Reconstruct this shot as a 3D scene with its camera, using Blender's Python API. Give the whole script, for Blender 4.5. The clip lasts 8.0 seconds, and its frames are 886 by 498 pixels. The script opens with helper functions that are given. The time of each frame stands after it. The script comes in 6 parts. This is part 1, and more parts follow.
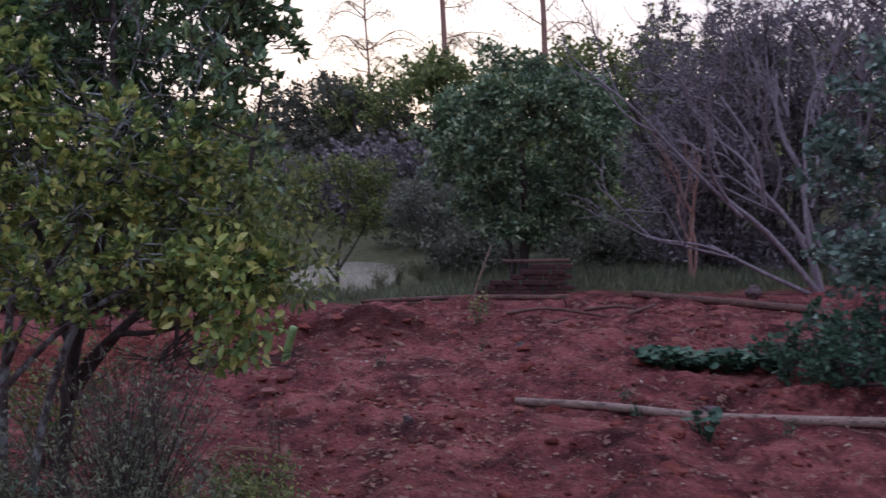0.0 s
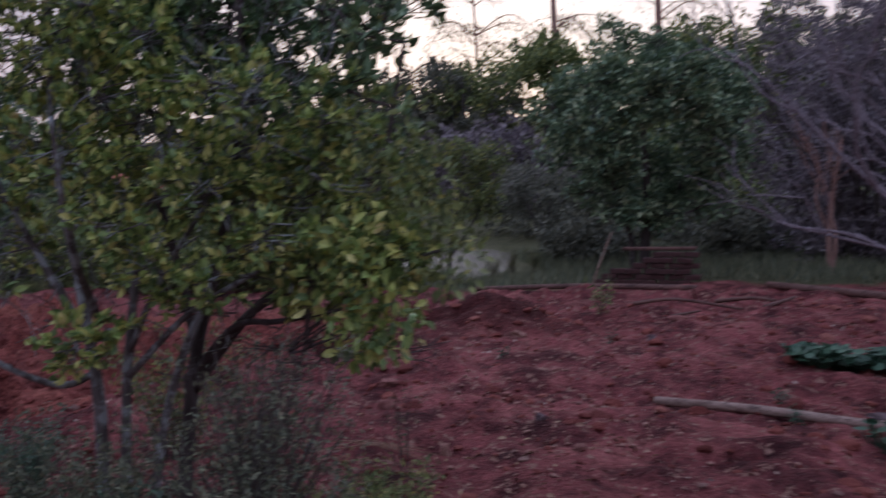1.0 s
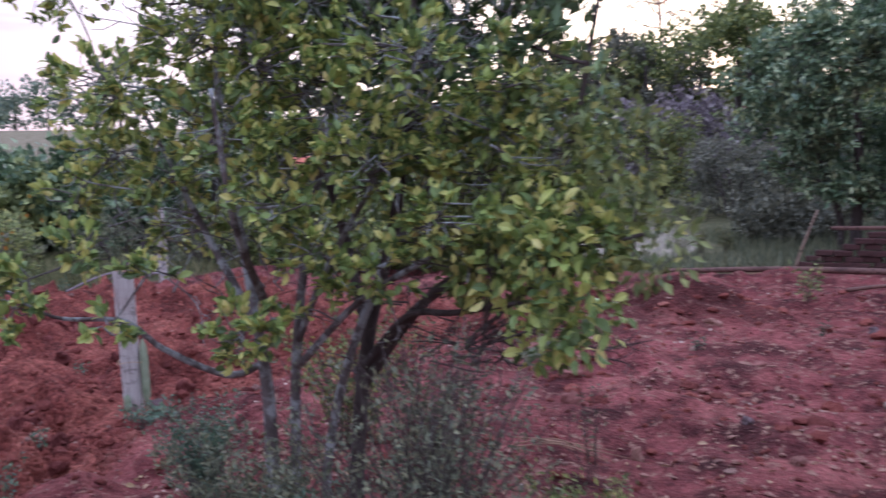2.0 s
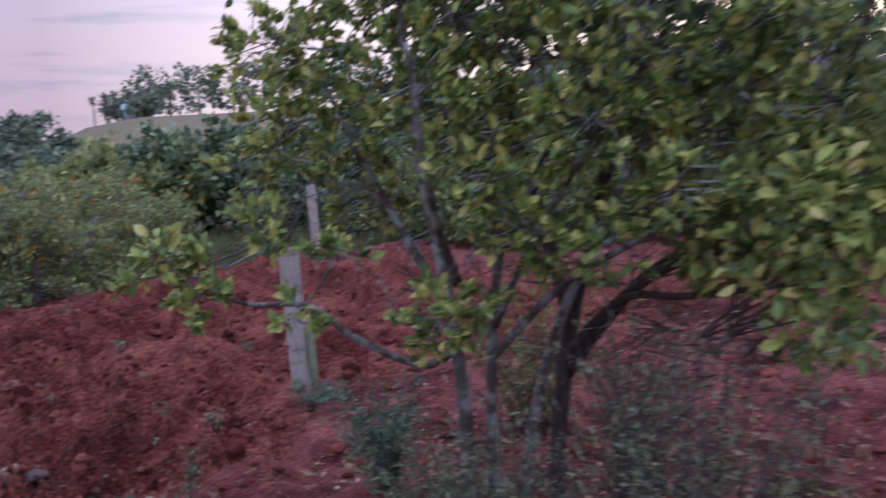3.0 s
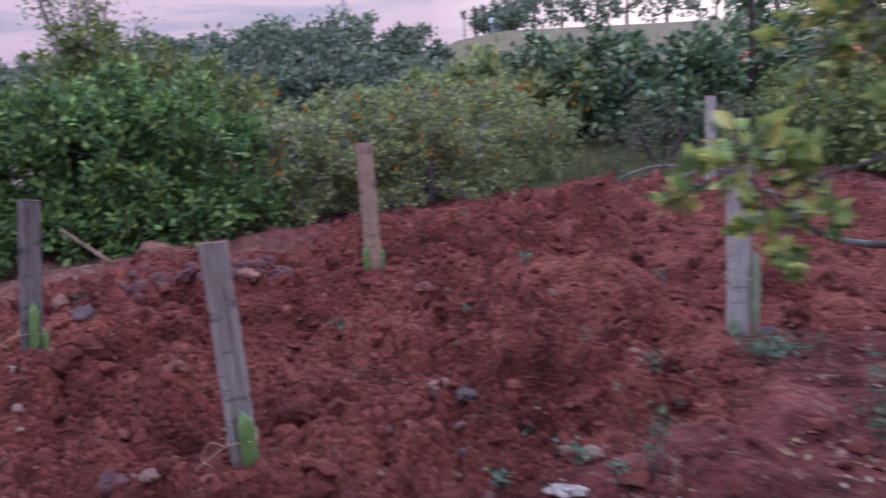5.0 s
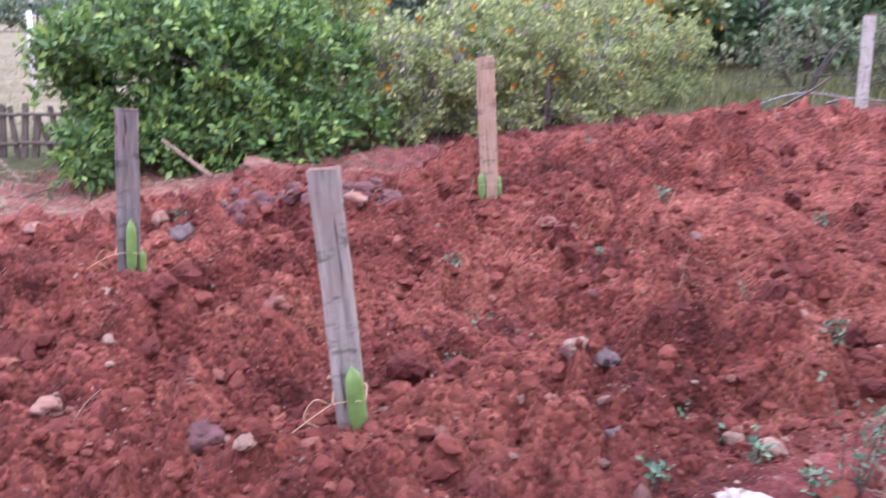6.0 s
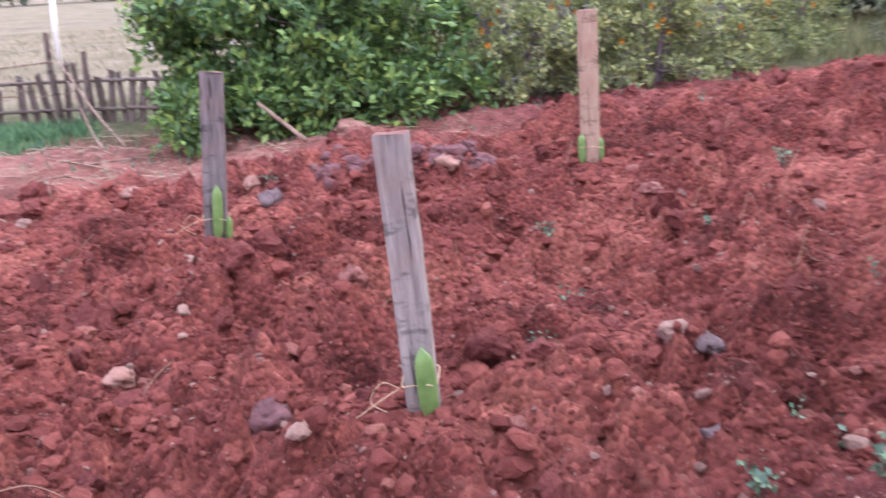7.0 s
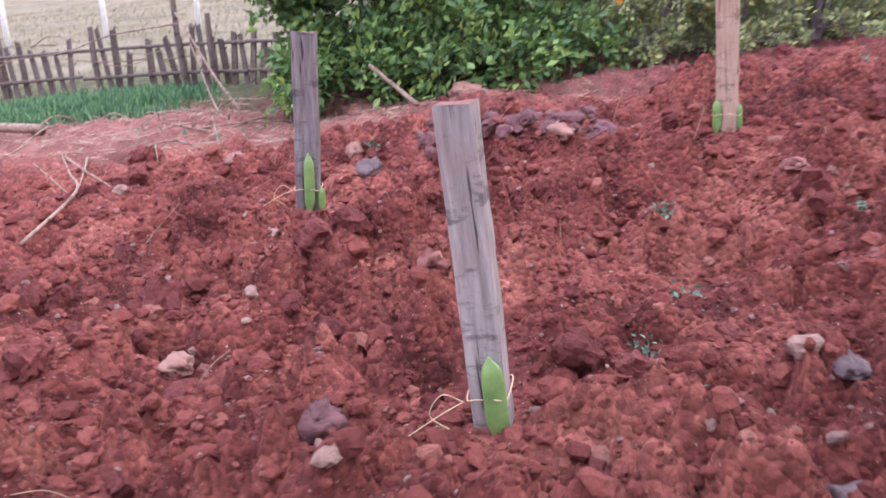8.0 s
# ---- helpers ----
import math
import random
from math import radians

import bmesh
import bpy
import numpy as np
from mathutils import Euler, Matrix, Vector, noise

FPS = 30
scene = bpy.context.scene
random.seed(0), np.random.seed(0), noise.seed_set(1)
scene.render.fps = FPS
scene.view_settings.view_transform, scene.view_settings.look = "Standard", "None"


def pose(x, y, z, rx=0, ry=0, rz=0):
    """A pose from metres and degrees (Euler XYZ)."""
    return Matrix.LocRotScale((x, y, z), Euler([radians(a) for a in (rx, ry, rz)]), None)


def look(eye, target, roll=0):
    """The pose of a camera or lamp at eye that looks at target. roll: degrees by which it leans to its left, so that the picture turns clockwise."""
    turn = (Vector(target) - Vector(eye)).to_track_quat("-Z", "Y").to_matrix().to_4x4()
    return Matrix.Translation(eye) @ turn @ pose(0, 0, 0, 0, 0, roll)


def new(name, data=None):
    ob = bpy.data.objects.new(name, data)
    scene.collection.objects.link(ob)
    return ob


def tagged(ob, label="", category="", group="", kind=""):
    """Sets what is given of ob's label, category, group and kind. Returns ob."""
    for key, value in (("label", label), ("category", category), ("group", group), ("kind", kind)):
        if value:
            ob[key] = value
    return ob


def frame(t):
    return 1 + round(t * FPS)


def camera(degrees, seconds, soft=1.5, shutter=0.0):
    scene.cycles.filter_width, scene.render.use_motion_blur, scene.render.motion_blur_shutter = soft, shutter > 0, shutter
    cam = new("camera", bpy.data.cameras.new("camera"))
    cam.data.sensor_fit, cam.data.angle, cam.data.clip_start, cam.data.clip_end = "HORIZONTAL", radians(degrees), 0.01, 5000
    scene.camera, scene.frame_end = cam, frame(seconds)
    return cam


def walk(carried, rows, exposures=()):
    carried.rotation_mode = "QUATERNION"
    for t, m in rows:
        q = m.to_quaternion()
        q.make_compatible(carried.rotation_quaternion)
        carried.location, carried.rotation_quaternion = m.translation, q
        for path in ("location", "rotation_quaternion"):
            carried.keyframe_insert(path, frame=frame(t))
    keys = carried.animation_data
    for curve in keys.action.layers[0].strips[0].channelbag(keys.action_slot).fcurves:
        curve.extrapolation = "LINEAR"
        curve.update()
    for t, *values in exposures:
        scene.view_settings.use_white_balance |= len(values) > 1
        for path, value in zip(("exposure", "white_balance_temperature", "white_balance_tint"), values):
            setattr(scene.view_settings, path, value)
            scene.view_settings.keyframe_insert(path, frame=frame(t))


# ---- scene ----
cam = camera(55.9, 8.0, soft=1.5, shutter=0.65)
PATH = [
    (0, (0.215, 0.145, 1.471), (0.154, 2.141, 1.362), -1.1),
    (0.5, (0.174, 0.304, 1.445), (0.008, 2.295, 1.349), -1.3),
    (1, (0.01, 0.52, 1.437), (-0.3, 2.491, 1.302), -1.1),
    (1.5, (-0.068, 0.727, 1.432), (-0.608, 2.644, 1.242), -1.5),
    (1.7, (-0.074, 0.806, 1.424), (-0.692, 2.7, 1.241), -1.7),
    (2.8, (-0.394, 1.062, 1.427), (-1.339, 2.812, 1.22), -3.1),
    (3, (-0.474, 1.122, 1.411), (-1.481, 2.835, 1.186), -3.7),
    (3.5, (-0.649, 1.311, 1.378), (-1.868, 2.874, 1.119), -3.5),
    (4, (-0.839, 1.334, 1.363), (-2.263, 2.701, 1.043), -2.5),
    (4.5, (-1.143, 1.322, 1.332), (-2.631, 2.617, 1.003), -2.3),
    (5, (-1.353, 1.329, 1.335), (-2.946, 2.479, 0.958), -2.2),
    (5.2, (-1.501, 1.386, 1.32), (-3.129, 2.484, 0.937), -2.2),
    (6.5, (-1.986, 1.551, 1.273), (-3.683, 2.382, 0.617), -0.9),
    (7, (-2.057, 1.699, 1.245), (-3.829, 2.376, 0.609), -3.0),
    (7.5, (-2.143, 1.797, 1.221), (-3.973, 2.287, 0.58), -4.4),
    (8, (-2.37, 1.992, 1.183), (-4.211, 2.34, 0.483), -4.7),
]
EXPOSURES = [(0.0, -1.05, 5670, 13), (0.5, -1.66, 5630, 14), (1.0, -1.36, 5630, 14), (1.5, -0.08, 5610, 13), (1.7, -0.08, 5610, 13), (2.8, -0.65, 5570, 13), (3.0, -0.65, 5570, 13), (3.5, -0.45, 5610, 13), (4.0, -0.28, 5610, 13), (4.4, -0.4, 5640, 14), (4.7, -0.6, 5590, 14), (5.2, -0.05, 5570, 14), (6.3, 1.2, 6180, 13), (6.5, 1.2, 6180, 13), (7.0, 1.05, 6180, 13), (7.5, 0.74, 6180, 13), (8.0, 0.98, 6180, 13)]
walk(cam, [(t, look(eye, target, roll)) for t, eye, target, roll in PATH], EXPOSURES)
SKY = 1.0

# ---- world and light ----
world = bpy.data.worlds.new("dusk_sky")
scene.world = world
world.use_nodes = True
wn, wl = world.node_tree.nodes, world.node_tree.links
wn.clear()


def wnode(kind, **inputs):
    n = wn.new(kind)
    for key, value in inputs.items():
        n.inputs[key].default_value = value
    return n


def ramp_of(nodes, stops):
    r = nodes.new("ShaderNodeValToRGB")
    while len(r.color_ramp.elements) < len(stops):
        r.color_ramp.elements.new(0.5)
    for e, (p, c) in zip(r.color_ramp.elements, stops):
        e.position, e.color = p, (*c, 1)
    return r


sky = wn.new("ShaderNodeTexSky")
sky.sky_type, sky.sun_disc = "NISHITA", False
sky.sun_elevation, sky.sun_rotation = radians(3.0), radians(-6)
coord = wn.new("ShaderNodeTexCoord")
sep = wn.new("ShaderNodeSeparateXYZ")
wl.new(coord.outputs["Generated"], sep.inputs[0])
rise = ramp_of(wn, [(0.0, (0.52, 0.50, 0.70)), (0.06, (0.84, 0.60, 0.74)), (0.15, (0.96, 0.69, 0.79)), (0.26, (0.86, 0.80, 1.02)), (0.42, (1.5, 1.42, 1.70)), (0.7, (2.15, 2.2, 2.7)), (1.0, (2.2, 2.35, 3.0))])
wl.new(sep.outputs["Z"], rise.inputs[0])
# long thin cloud streaks
stretch = wn.new("ShaderNodeMapping")
stretch.inputs["Scale"].default_value = (2.2, 2.2, 22)
wl.new(coord.outputs["Generated"], stretch.inputs[0])
streak = wnode("ShaderNodeTexNoise", Scale=1.6, Detail=5, Roughness=0.55)
wl.new(stretch.outputs[0], streak.inputs["Vector"])
streak_ramp = ramp_of(wn, [(0.52, (0, 0, 0)), (0.68, (1, 1, 1))])
wl.new(streak.outputs["Fac"], streak_ramp.inputs[0])
clouded = wn.new("ShaderNodeMix")
clouded.data_type = "RGBA"
clouded.inputs["B"].default_value = (0.42, 0.41, 0.58, 1)
wl.new(streak_ramp.outputs["Color"], clouded.inputs["Factor"])
wl.new(rise.outputs["Color"], clouded.inputs["A"])
# the glow where the sun has just set
aim = wn.new("ShaderNodeVectorMath")
aim.operation = "DOT_PRODUCT"
aim.inputs[1].default_value = Vector((-0.1, 1.0, 0.1)).normalized()
wl.new(coord.outputs["Generated"], aim.inputs[0])
glow = ramp_of(wn, [(0.66, (0, 0, 0)), (0.90, (1.05, 0.88, 0.74)), (1.0, (2.5, 2.05, 1.45))])
wl.new(aim.outputs["Value"], glow.inputs[0])
summed = wn.new("ShaderNodeMix")
summed.data_type, summed.blend_type = "RGBA", "ADD"
summed.inputs["Factor"].default_value = 1.0
wl.new(clouded.outputs["Result"], summed.inputs["A"])
wl.new(glow.outputs["Color"], summed.inputs["B"])
veil = wnode("ShaderNodeBackground", Strength=SKY)
wl.new(summed.outputs["Result"], veil.inputs["Color"])
clear = wnode("ShaderNodeBackground", Strength=0.05)
wl.new(sky.outputs[0], clear.inputs["Color"])
both = wn.new("ShaderNodeAddShader")
wl.new(veil.outputs[0], both.inputs[0])
wl.new(clear.outputs[0], both.inputs[1])
wout = wn.new("ShaderNodeOutputWorld")
wl.new(both.outputs[0], wout.inputs["Surface"])

sun_data = bpy.data.lights.new("sun", "SUN")
sun_data.energy, sun_data.angle, sun_data.color = 0.4, radians(25), (1.0, 0.88, 0.80)
sun = new("sun", sun_data)
sun.matrix_world = look((-2, 20, 12), (0, 0, 0))

# ---- materials ----


class Mat:
    """A node material, with short calls for its parts."""

    def __init__(self, name, rough=0.85, spec=0.3):
        self.m = bpy.data.materials.new(name)
        self.m.use_nodes = True
        self.n, self.l = self.m.node_tree.nodes, self.m.node_tree.links
        self.b = self.n["Principled BSDF"]
        self.b.inputs["Roughness"].default_value = rough
        self.b.inputs["Specular IOR Level"].default_value = spec
        self.c = self.n.new("ShaderNodeTexCoord")

    def noise(self, scale, detail=4, rough=0.6, stretch=None):
        t = self.n.new("ShaderNodeTexNoise")
        t.inputs["Scale"].default_value, t.inputs["Detail"].default_value, t.inputs["Roughness"].default_value = scale, detail, rough
        src = self.c.outputs["Object"]
        if stretch:
            mp = self.n.new("ShaderNodeMapping")
            mp.inputs["Scale"].default_value = stretch
            self.l.new(src, mp.inputs[0])
            src = mp.outputs[0]
        self.l.new(src, t.inputs["Vector"])
        return t.outputs["Fac"]

    def ramp(self, fac, stops):
        r = ramp_of(self.n, stops)
        self.l.new(fac, r.inputs[0])
        return r.outputs["Color"]

    def mix(self, fac, a, b, blend="MIX"):
        x = self.n.new("ShaderNodeMix")
        x.data_type, x.blend_type = "RGBA", blend
        for sock, v in (("Factor", fac), ("A", a), ("B", b)):
            if isinstance(v, (int, float)):
                x.inputs[sock].default_value = v
            elif isinstance(v, tuple):
                x.inputs[sock].default_value = (*v, 1)
            else:
                self.l.new(v, x.inputs[sock])
        return x.outputs["Result"]

    def color(self, sock):
        self.l.new(sock, self.b.inputs["Base Color"])
        return self

    def bump(self, fac, strength=0.5, dist=0.02):
        k = self.n.new("ShaderNodeBump")
        k.inputs["Strength"].default_value, k.inputs["Distance"].default_value = strength, dist
        self.l.new(fac, k.inputs["Height"])
        self.l.new(k.outputs[0], self.b.inputs["Normal"])
        return self

    def island(self):
        return self.n.new("ShaderNodeNewGeometry").outputs["Random Per Island"]

    def each(self):
        return self.n.new("ShaderNodeObjectInfo").outputs["Random"]

    def attribute(self, name):
        a = self.n.new("ShaderNodeAttribute")
        a.attribute_name = name
        return a.outputs["Fac"]


def leaf_mat(name, stops, rough=0.45, through_light=0.3):
    k = Mat(name, rough, 0.4)
    col = k.ramp(k.island(), stops)
    col = k.mix(0.35, col, k.ramp(k.noise(9, 3), [(0.3, (0.55, 0.55, 0.55)), (0.7, (1, 1, 1))]), "MULTIPLY")
    k.color(col)
    tr = k.n.new("ShaderNodeBsdfTranslucent")
    k.l.new(col, tr.inputs["Color"])
    mx = k.n.new("ShaderNodeMixShader")
    mx.inputs[0].default_value = through_light
    k.l.new(k.b.outputs[0], mx.inputs[1])
    k.l.new(tr.outputs[0], mx.inputs[2])
    k.l.new(mx.outputs[0], k.n["Material Output"].inputs["Surface"])
    return k.m


def soil_mat():
    k = Mat("red_soil", 0.95, 0.15)
    wide = k.ramp(k.noise(1.6, 7, 0.7), [(0.34, (0.085, 0.024, 0.021)), (0.5, (0.224, 0.063, 0.052)), (0.68, (0.36, 0.126, 0.094))])
    grain = k.ramp(k.noise(28, 6, 0.7), [(0.3, (0.42, 0.40, 0.40)), (0.55, (1, 1, 1)), (0.75, (1.6, 1.55, 1.5))])
    red = k.mix(0.62, wide, grain, "MULTIPLY")
    red = k.mix(k.attribute("litter"), red, k.mix(1.0, red, (0.95, 0.95, 1.16), "MULTIPLY"))
    blotch = k.ramp(k.noise(2.6, 8, 0.72), [(0.40, (0.36, 0.33, 0.36)), (0.5, (0.95, 0.95, 0.95)), (0.64, (1.28, 1.28, 1.32))])
    red = k.mix(k.attribute("litter"), red, k.mix(1.0, red, blotch, "MULTIPLY"))
    fleck = k.ramp(k.noise(70, 3), [(0.66, (0, 0, 0)), (0.71, (1, 1, 1))])
    red = k.mix(fleck, red, (0.36, 0.22, 0.18))
    red = k.mix(k.attribute("damp"), red, (0.06, 0.016, 0.016))
    cells = k.n.new("ShaderNodeTexVoronoi")
    cells.inputs["Scale"].default_value = 42
    k.l.new(k.c.outputs["Object"], cells.inputs["Vector"])
    tone = k.n.new("ShaderNodeSeparateColor")
    k.l.new(cells.outputs["Color"], tone.inputs[0])
    red = k.mix(k.mix(k.attribute("litter"), (0.8, 0.8, 0.8), (0.35, 0.35, 0.35)), red, k.ramp(tone.outputs["Red"], [(0.0, (0.55, 0.52, 0.52)), (0.6, (1.05, 1.05, 1.05)), (0.93, (1.35, 1.32, 1.3)), (1.0, (1.6, 1.75, 1.7))]), "MULTIPLY")
    litter = k.ramp(k.noise(11, 6, 0.75), [(0.585, (0, 0, 0)), (0.60, (1, 1, 1))])
    litter = k.mix(k.attribute("litter"), (0, 0, 0), litter)
    red = k.mix(litter, red, (0.30, 0.17, 0.13))
    red = k.mix(k.attribute("dusty"), red, k.ramp(k.noise(9, 7, 0.7), [(0.3, (0.20, 0.085, 0.068)), (0.5, (0.34, 0.165, 0.13)), (0.7, (0.44, 0.25, 0.20))]))
    grass = k.ramp(k.noise(6, 6, 0.7), [(0.3, (0.05, 0.05, 0.028)), (0.5, (0.10, 0.10, 0.05)), (0.7, (0.19, 0.16, 0.10))])
    field = k.ramp(k.noise(0.7, 8, 0.75), [(0.3, (0.12, 0.105, 0.064)), (0.5, (0.22, 0.183, 0.125)), (0.7, (0.29, 0.245, 0.178))])
    col = k.mix(k.attribute("grass"), red, grass)
    k.color(k.mix(k.attribute("field"), col, field))
    lump = k.n.new("ShaderNodeMath")
    lump.operation = "SUBTRACT"
    k.l.new(k.noise(34, 8, 0.78), lump.inputs[0])
    k.l.new(cells.outputs["Distance"], lump.inputs[1])
    k.bump(lump.outputs[0], 1.0, 0.024)
    return k.m


def clod_mat(name="soil_clod", pale=0.975):
    k = Mat(name, 0.95, 0.15)
    base = k.ramp(k.island(), [(0.0, (0.15, 0.042, 0.036)), (0.5, (0.230, 0.065, 0.054)), (0.88, (0.292, 0.092, 0.074)), (pale - 0.02, (0.34, 0.14, 0.11)), (pale, (0.24, 0.13, 0.115)), (1.0, (0.42, 0.27, 0.22))])
    k.color(k.mix(0.7, base, k.ramp(k.noise(45, 5, 0.7), [(0.3, (0.55, 0.52, 0.52)), (0.65, (1.1, 1.1, 1.1))]), "MULTIPLY"))
    k.bump(k.noise(48, 7, 0.78), 1.0, 0.02)
    return k.m


def stone_mat(name, a, b):
    k = Mat(name, 0.85, 0.3)
    k.color(k.ramp(k.noise(16, 6, 0.65), [(0.3, a), (0.7, b)]))
    k.bump(k.noise(28, 8, 0.75), 0.9, 0.02)
    return k.m


def wood_mat(name, dark, pale, dust=0.0, grain=(30, 30, 2.2)):
    k = Mat(name, 0.8, 0.25)
    col = k.ramp(k.noise(3, 6, 0.65, grain), [(0.28, dark), (0.55, tuple((a + b) / 2 for a, b in zip(dark, pale))), (0.75, pale)])
    crack = k.ramp(k.noise(2.2, 3, 0.5, (grain[0] * 1.4, grain[1] * 1.4, grain[2])), [(0.33, (1, 1, 1)), (0.38, (0, 0, 0))])
    col = k.mix(crack, col, tuple(0.35 * a for a in dark))
    band = k.ramp(k.noise(2.0, 5, 0.65, (2.5, 2.5, 7)), [(0.54, (0, 0, 0)), (0.62, (1, 1, 1))])
    col = k.mix(k.mix(0.7, (0, 0, 0), band), col, tuple(0.45 * a for a in dark))
    stain = k.ramp(k.noise(5, 4), [(0.5, (0, 0, 0)), (0.7, (1, 1, 1))])
    col = k.mix(k.mix(dust, (0, 0, 0), stain), col, (0.27, 0.13, 0.10))
    k.color(col)
    k.bump(k.noise(4, 6, 0.7, grain), 0.7, 0.006)
    return k.m


def bark_mat(name, dark, pale, lichen=(0.36, 0.40, 0.40), patch=0.6):
    k = Mat(name, 0.9, 0.2)
    col = k.ramp(k.noise(22, 5, 0.65, (1, 1, 0.35)), [(0.3, dark), (0.7, pale)])
    col = k.mix(k.ramp(k.noise(14, 5, 0.6), [(patch - 0.06, (0, 0, 0)), (patch + 0.04, (1, 1, 1))]), col, lichen)
    k.color(col)
    k.bump(k.noise(45, 5, 0.7, (1, 1, 0.4)), 0.7, 0.008)
    return k.m


def plain_mat(name, a, b, scale=8, rough=0.7, spec=0.3):
    k = Mat(name, rough, spec)
    k.color(k.ramp(k.noise(scale, 5), [(0.3, a), (0.7, b)]))
    k.bump(k.noise(scale * 4, 5), 0.3, 0.006)
    return k.m


SOIL = soil_mat()
CLOD = clod_mat()
CRUMB = clod_mat("soil_crumb", 0.93)


def block_mat():
    k = Mat("soil_block", 0.95, 0.15)
    base = k.ramp(k.each(), [(0.0, (0.155, 0.044, 0.041)), (0.6, (0.25, 0.074, 0.067)), (1.0, (0.31, 0.10, 0.091))])
    k.color(k.mix(0.85, base, k.ramp(k.noise(5, 8, 0.78), [(0.3, (0.45, 0.43, 0.43)), (0.55, (1.05, 1.05, 1.05)), (0.75, (1.6, 1.55, 1.5))]), "MULTIPLY"))
    k.bump(k.noise(6, 8, 0.78), 0.8, 0.07)
    return k.m


BLOCK = block_mat()
YARD_CHIP = clod_mat("yard_chip", 0.84)
PALE_STONE = stone_mat("pale_stone", (0.25, 0.115, 0.09), (0.38, 0.215, 0.17))
DARK_CLOD = stone_mat("dark_lump", (0.085, 0.034, 0.036), (0.19, 0.085, 0.088))
GREY_STONE = stone_mat("grey_stone", (0.085, 0.052, 0.055), (0.18, 0.125, 0.13))
RED_STONE = stone_mat("red_stone", (0.19, 0.07, 0.062), (0.33, 0.14, 0.12))
WHITE_STONE = stone_mat("white_stone", (0.42, 0.33, 0.29), (0.68, 0.60, 0.56))
POST_GREY = wood_mat("weathered_post", (0.15, 0.125, 0.12), (0.40, 0.355, 0.34), 0.3, (13, 13, 1.4))
POST_DARK = wood_mat("dark_weathered_post", (0.085, 0.072, 0.072), (0.26, 0.225, 0.225), 0.25, (13, 13, 1.4))
POST_TAN = wood_mat("tan_post", (0.27, 0.175, 0.125), (0.50, 0.36, 0.28), 0.5)
POST_PALE = wood_mat("pale_post", (0.34, 0.31, 0.30), (0.60, 0.575, 0.55), 0.3)
POST_END = stone_mat("dusty_post_end", (0.17, 0.075, 0.065), (0.29, 0.15, 0.125))
LOG = wood_mat("dark_log", (0.09, 0.05, 0.045), (0.20, 0.11, 0.09), 0.3, (8, 8, 8))
PICKET = wood_mat("fence_wood", (0.07, 0.055, 0.05), (0.22, 0.17, 0.15), 0.2)
POLE = wood_mat("bamboo_pole", (0.19, 0.125, 0.105), (0.40, 0.29, 0.24), 0.2, (2.0, 30, 30))
STICK = wood_mat("dry_stick", (0.16, 0.10, 0.075), (0.36, 0.26, 0.20), 0.3, (8, 8, 8))
FIELD_GRASS = plain_mat("field_straw", (0.16, 0.155, 0.085), (0.29, 0.26, 0.165), 3)
STRAW = plain_mat("dry_straw", (0.20, 0.105, 0.07), (0.36, 0.23, 0.15), 30)
STRAW_PALE = plain_mat("pale_straw", (0.26, 0.155, 0.105), (0.46, 0.33, 0.235), 30)
WHITE_POST = plain_mat("whitewashed_post", (0.60, 0.59, 0.58), (0.82, 0.81, 0.80), 12)
CACTUS_GREY = plain_mat("grey_green_cactus", (0.17, 0.23, 0.14), (0.33, 0.38, 0.27), 14, 0.5, 0.4)
CACTUS = plain_mat("cactus_green", (0.095, 0.18, 0.05), (0.20, 0.31, 0.10), 14, 0.45, 0.5)
TWINE = plain_mat("twine", (0.40, 0.27, 0.16), (0.58, 0.44, 0.30), 60)
WIRE = plain_mat("fence_wire", (0.20, 0.19, 0.19), (0.32, 0.31, 0.31), 20)
BRICK = stone_mat("old_brick", (0.045, 0.024, 0.023), (0.105, 0.047, 0.044))
BARK_A = bark_mat("lichen_bark", (0.06, 0.05, 0.048), (0.18, 0.158, 0.153), (0.33, 0.355, 0.355), 0.53)
BARK_B = bark_mat("dark_bark", (0.035, 0.028, 0.027), (0.11, 0.09, 0.085), (0.22, 0.22, 0.22), 0.66)
BARK_GREY = bark_mat("bare_bark", (0.156, 0.126, 0.144), (0.312, 0.264, 0.294), (0.396, 0.360, 0.400), 0.64)
BARK_PINK = bark_mat("tall_bark", (0.26, 0.15, 0.125), (0.45, 0.28, 0.24), (0.50, 0.37, 0.34), 0.66)
LEAF_YELLOW = leaf_mat("yellow_green_leaf", [(0.0, (0.096, 0.154, 0.059)), (0.35, (0.226, 0.323, 0.101)), (0.65, (0.416, 0.518, 0.147)), (0.86, (0.700, 0.689, 0.211)), (0.96, (0.700, 0.689, 0.253)), (1.0, (0.700, 0.615, 0.253))], 0.45, 0.3)
LEAF_DARK = leaf_mat("dark_green_leaf", [(0.000, (0.068, 0.119, 0.063)), (0.500, (0.139, 0.232, 0.109)), (0.900, (0.248, 0.355, 0.156)), (1.000, (0.493, 0.514, 0.177))], 0.35, 0.15)
LEAF_ROUND = leaf_mat("round_tree_leaf", [(0.0, (0.070, 0.114, 0.070)), (0.5, (0.135, 0.216, 0.116)), (0.85, (0.283, 0.373, 0.200)), (1.0, (0.524, 0.592, 0.351))], 0.35, 0.15)
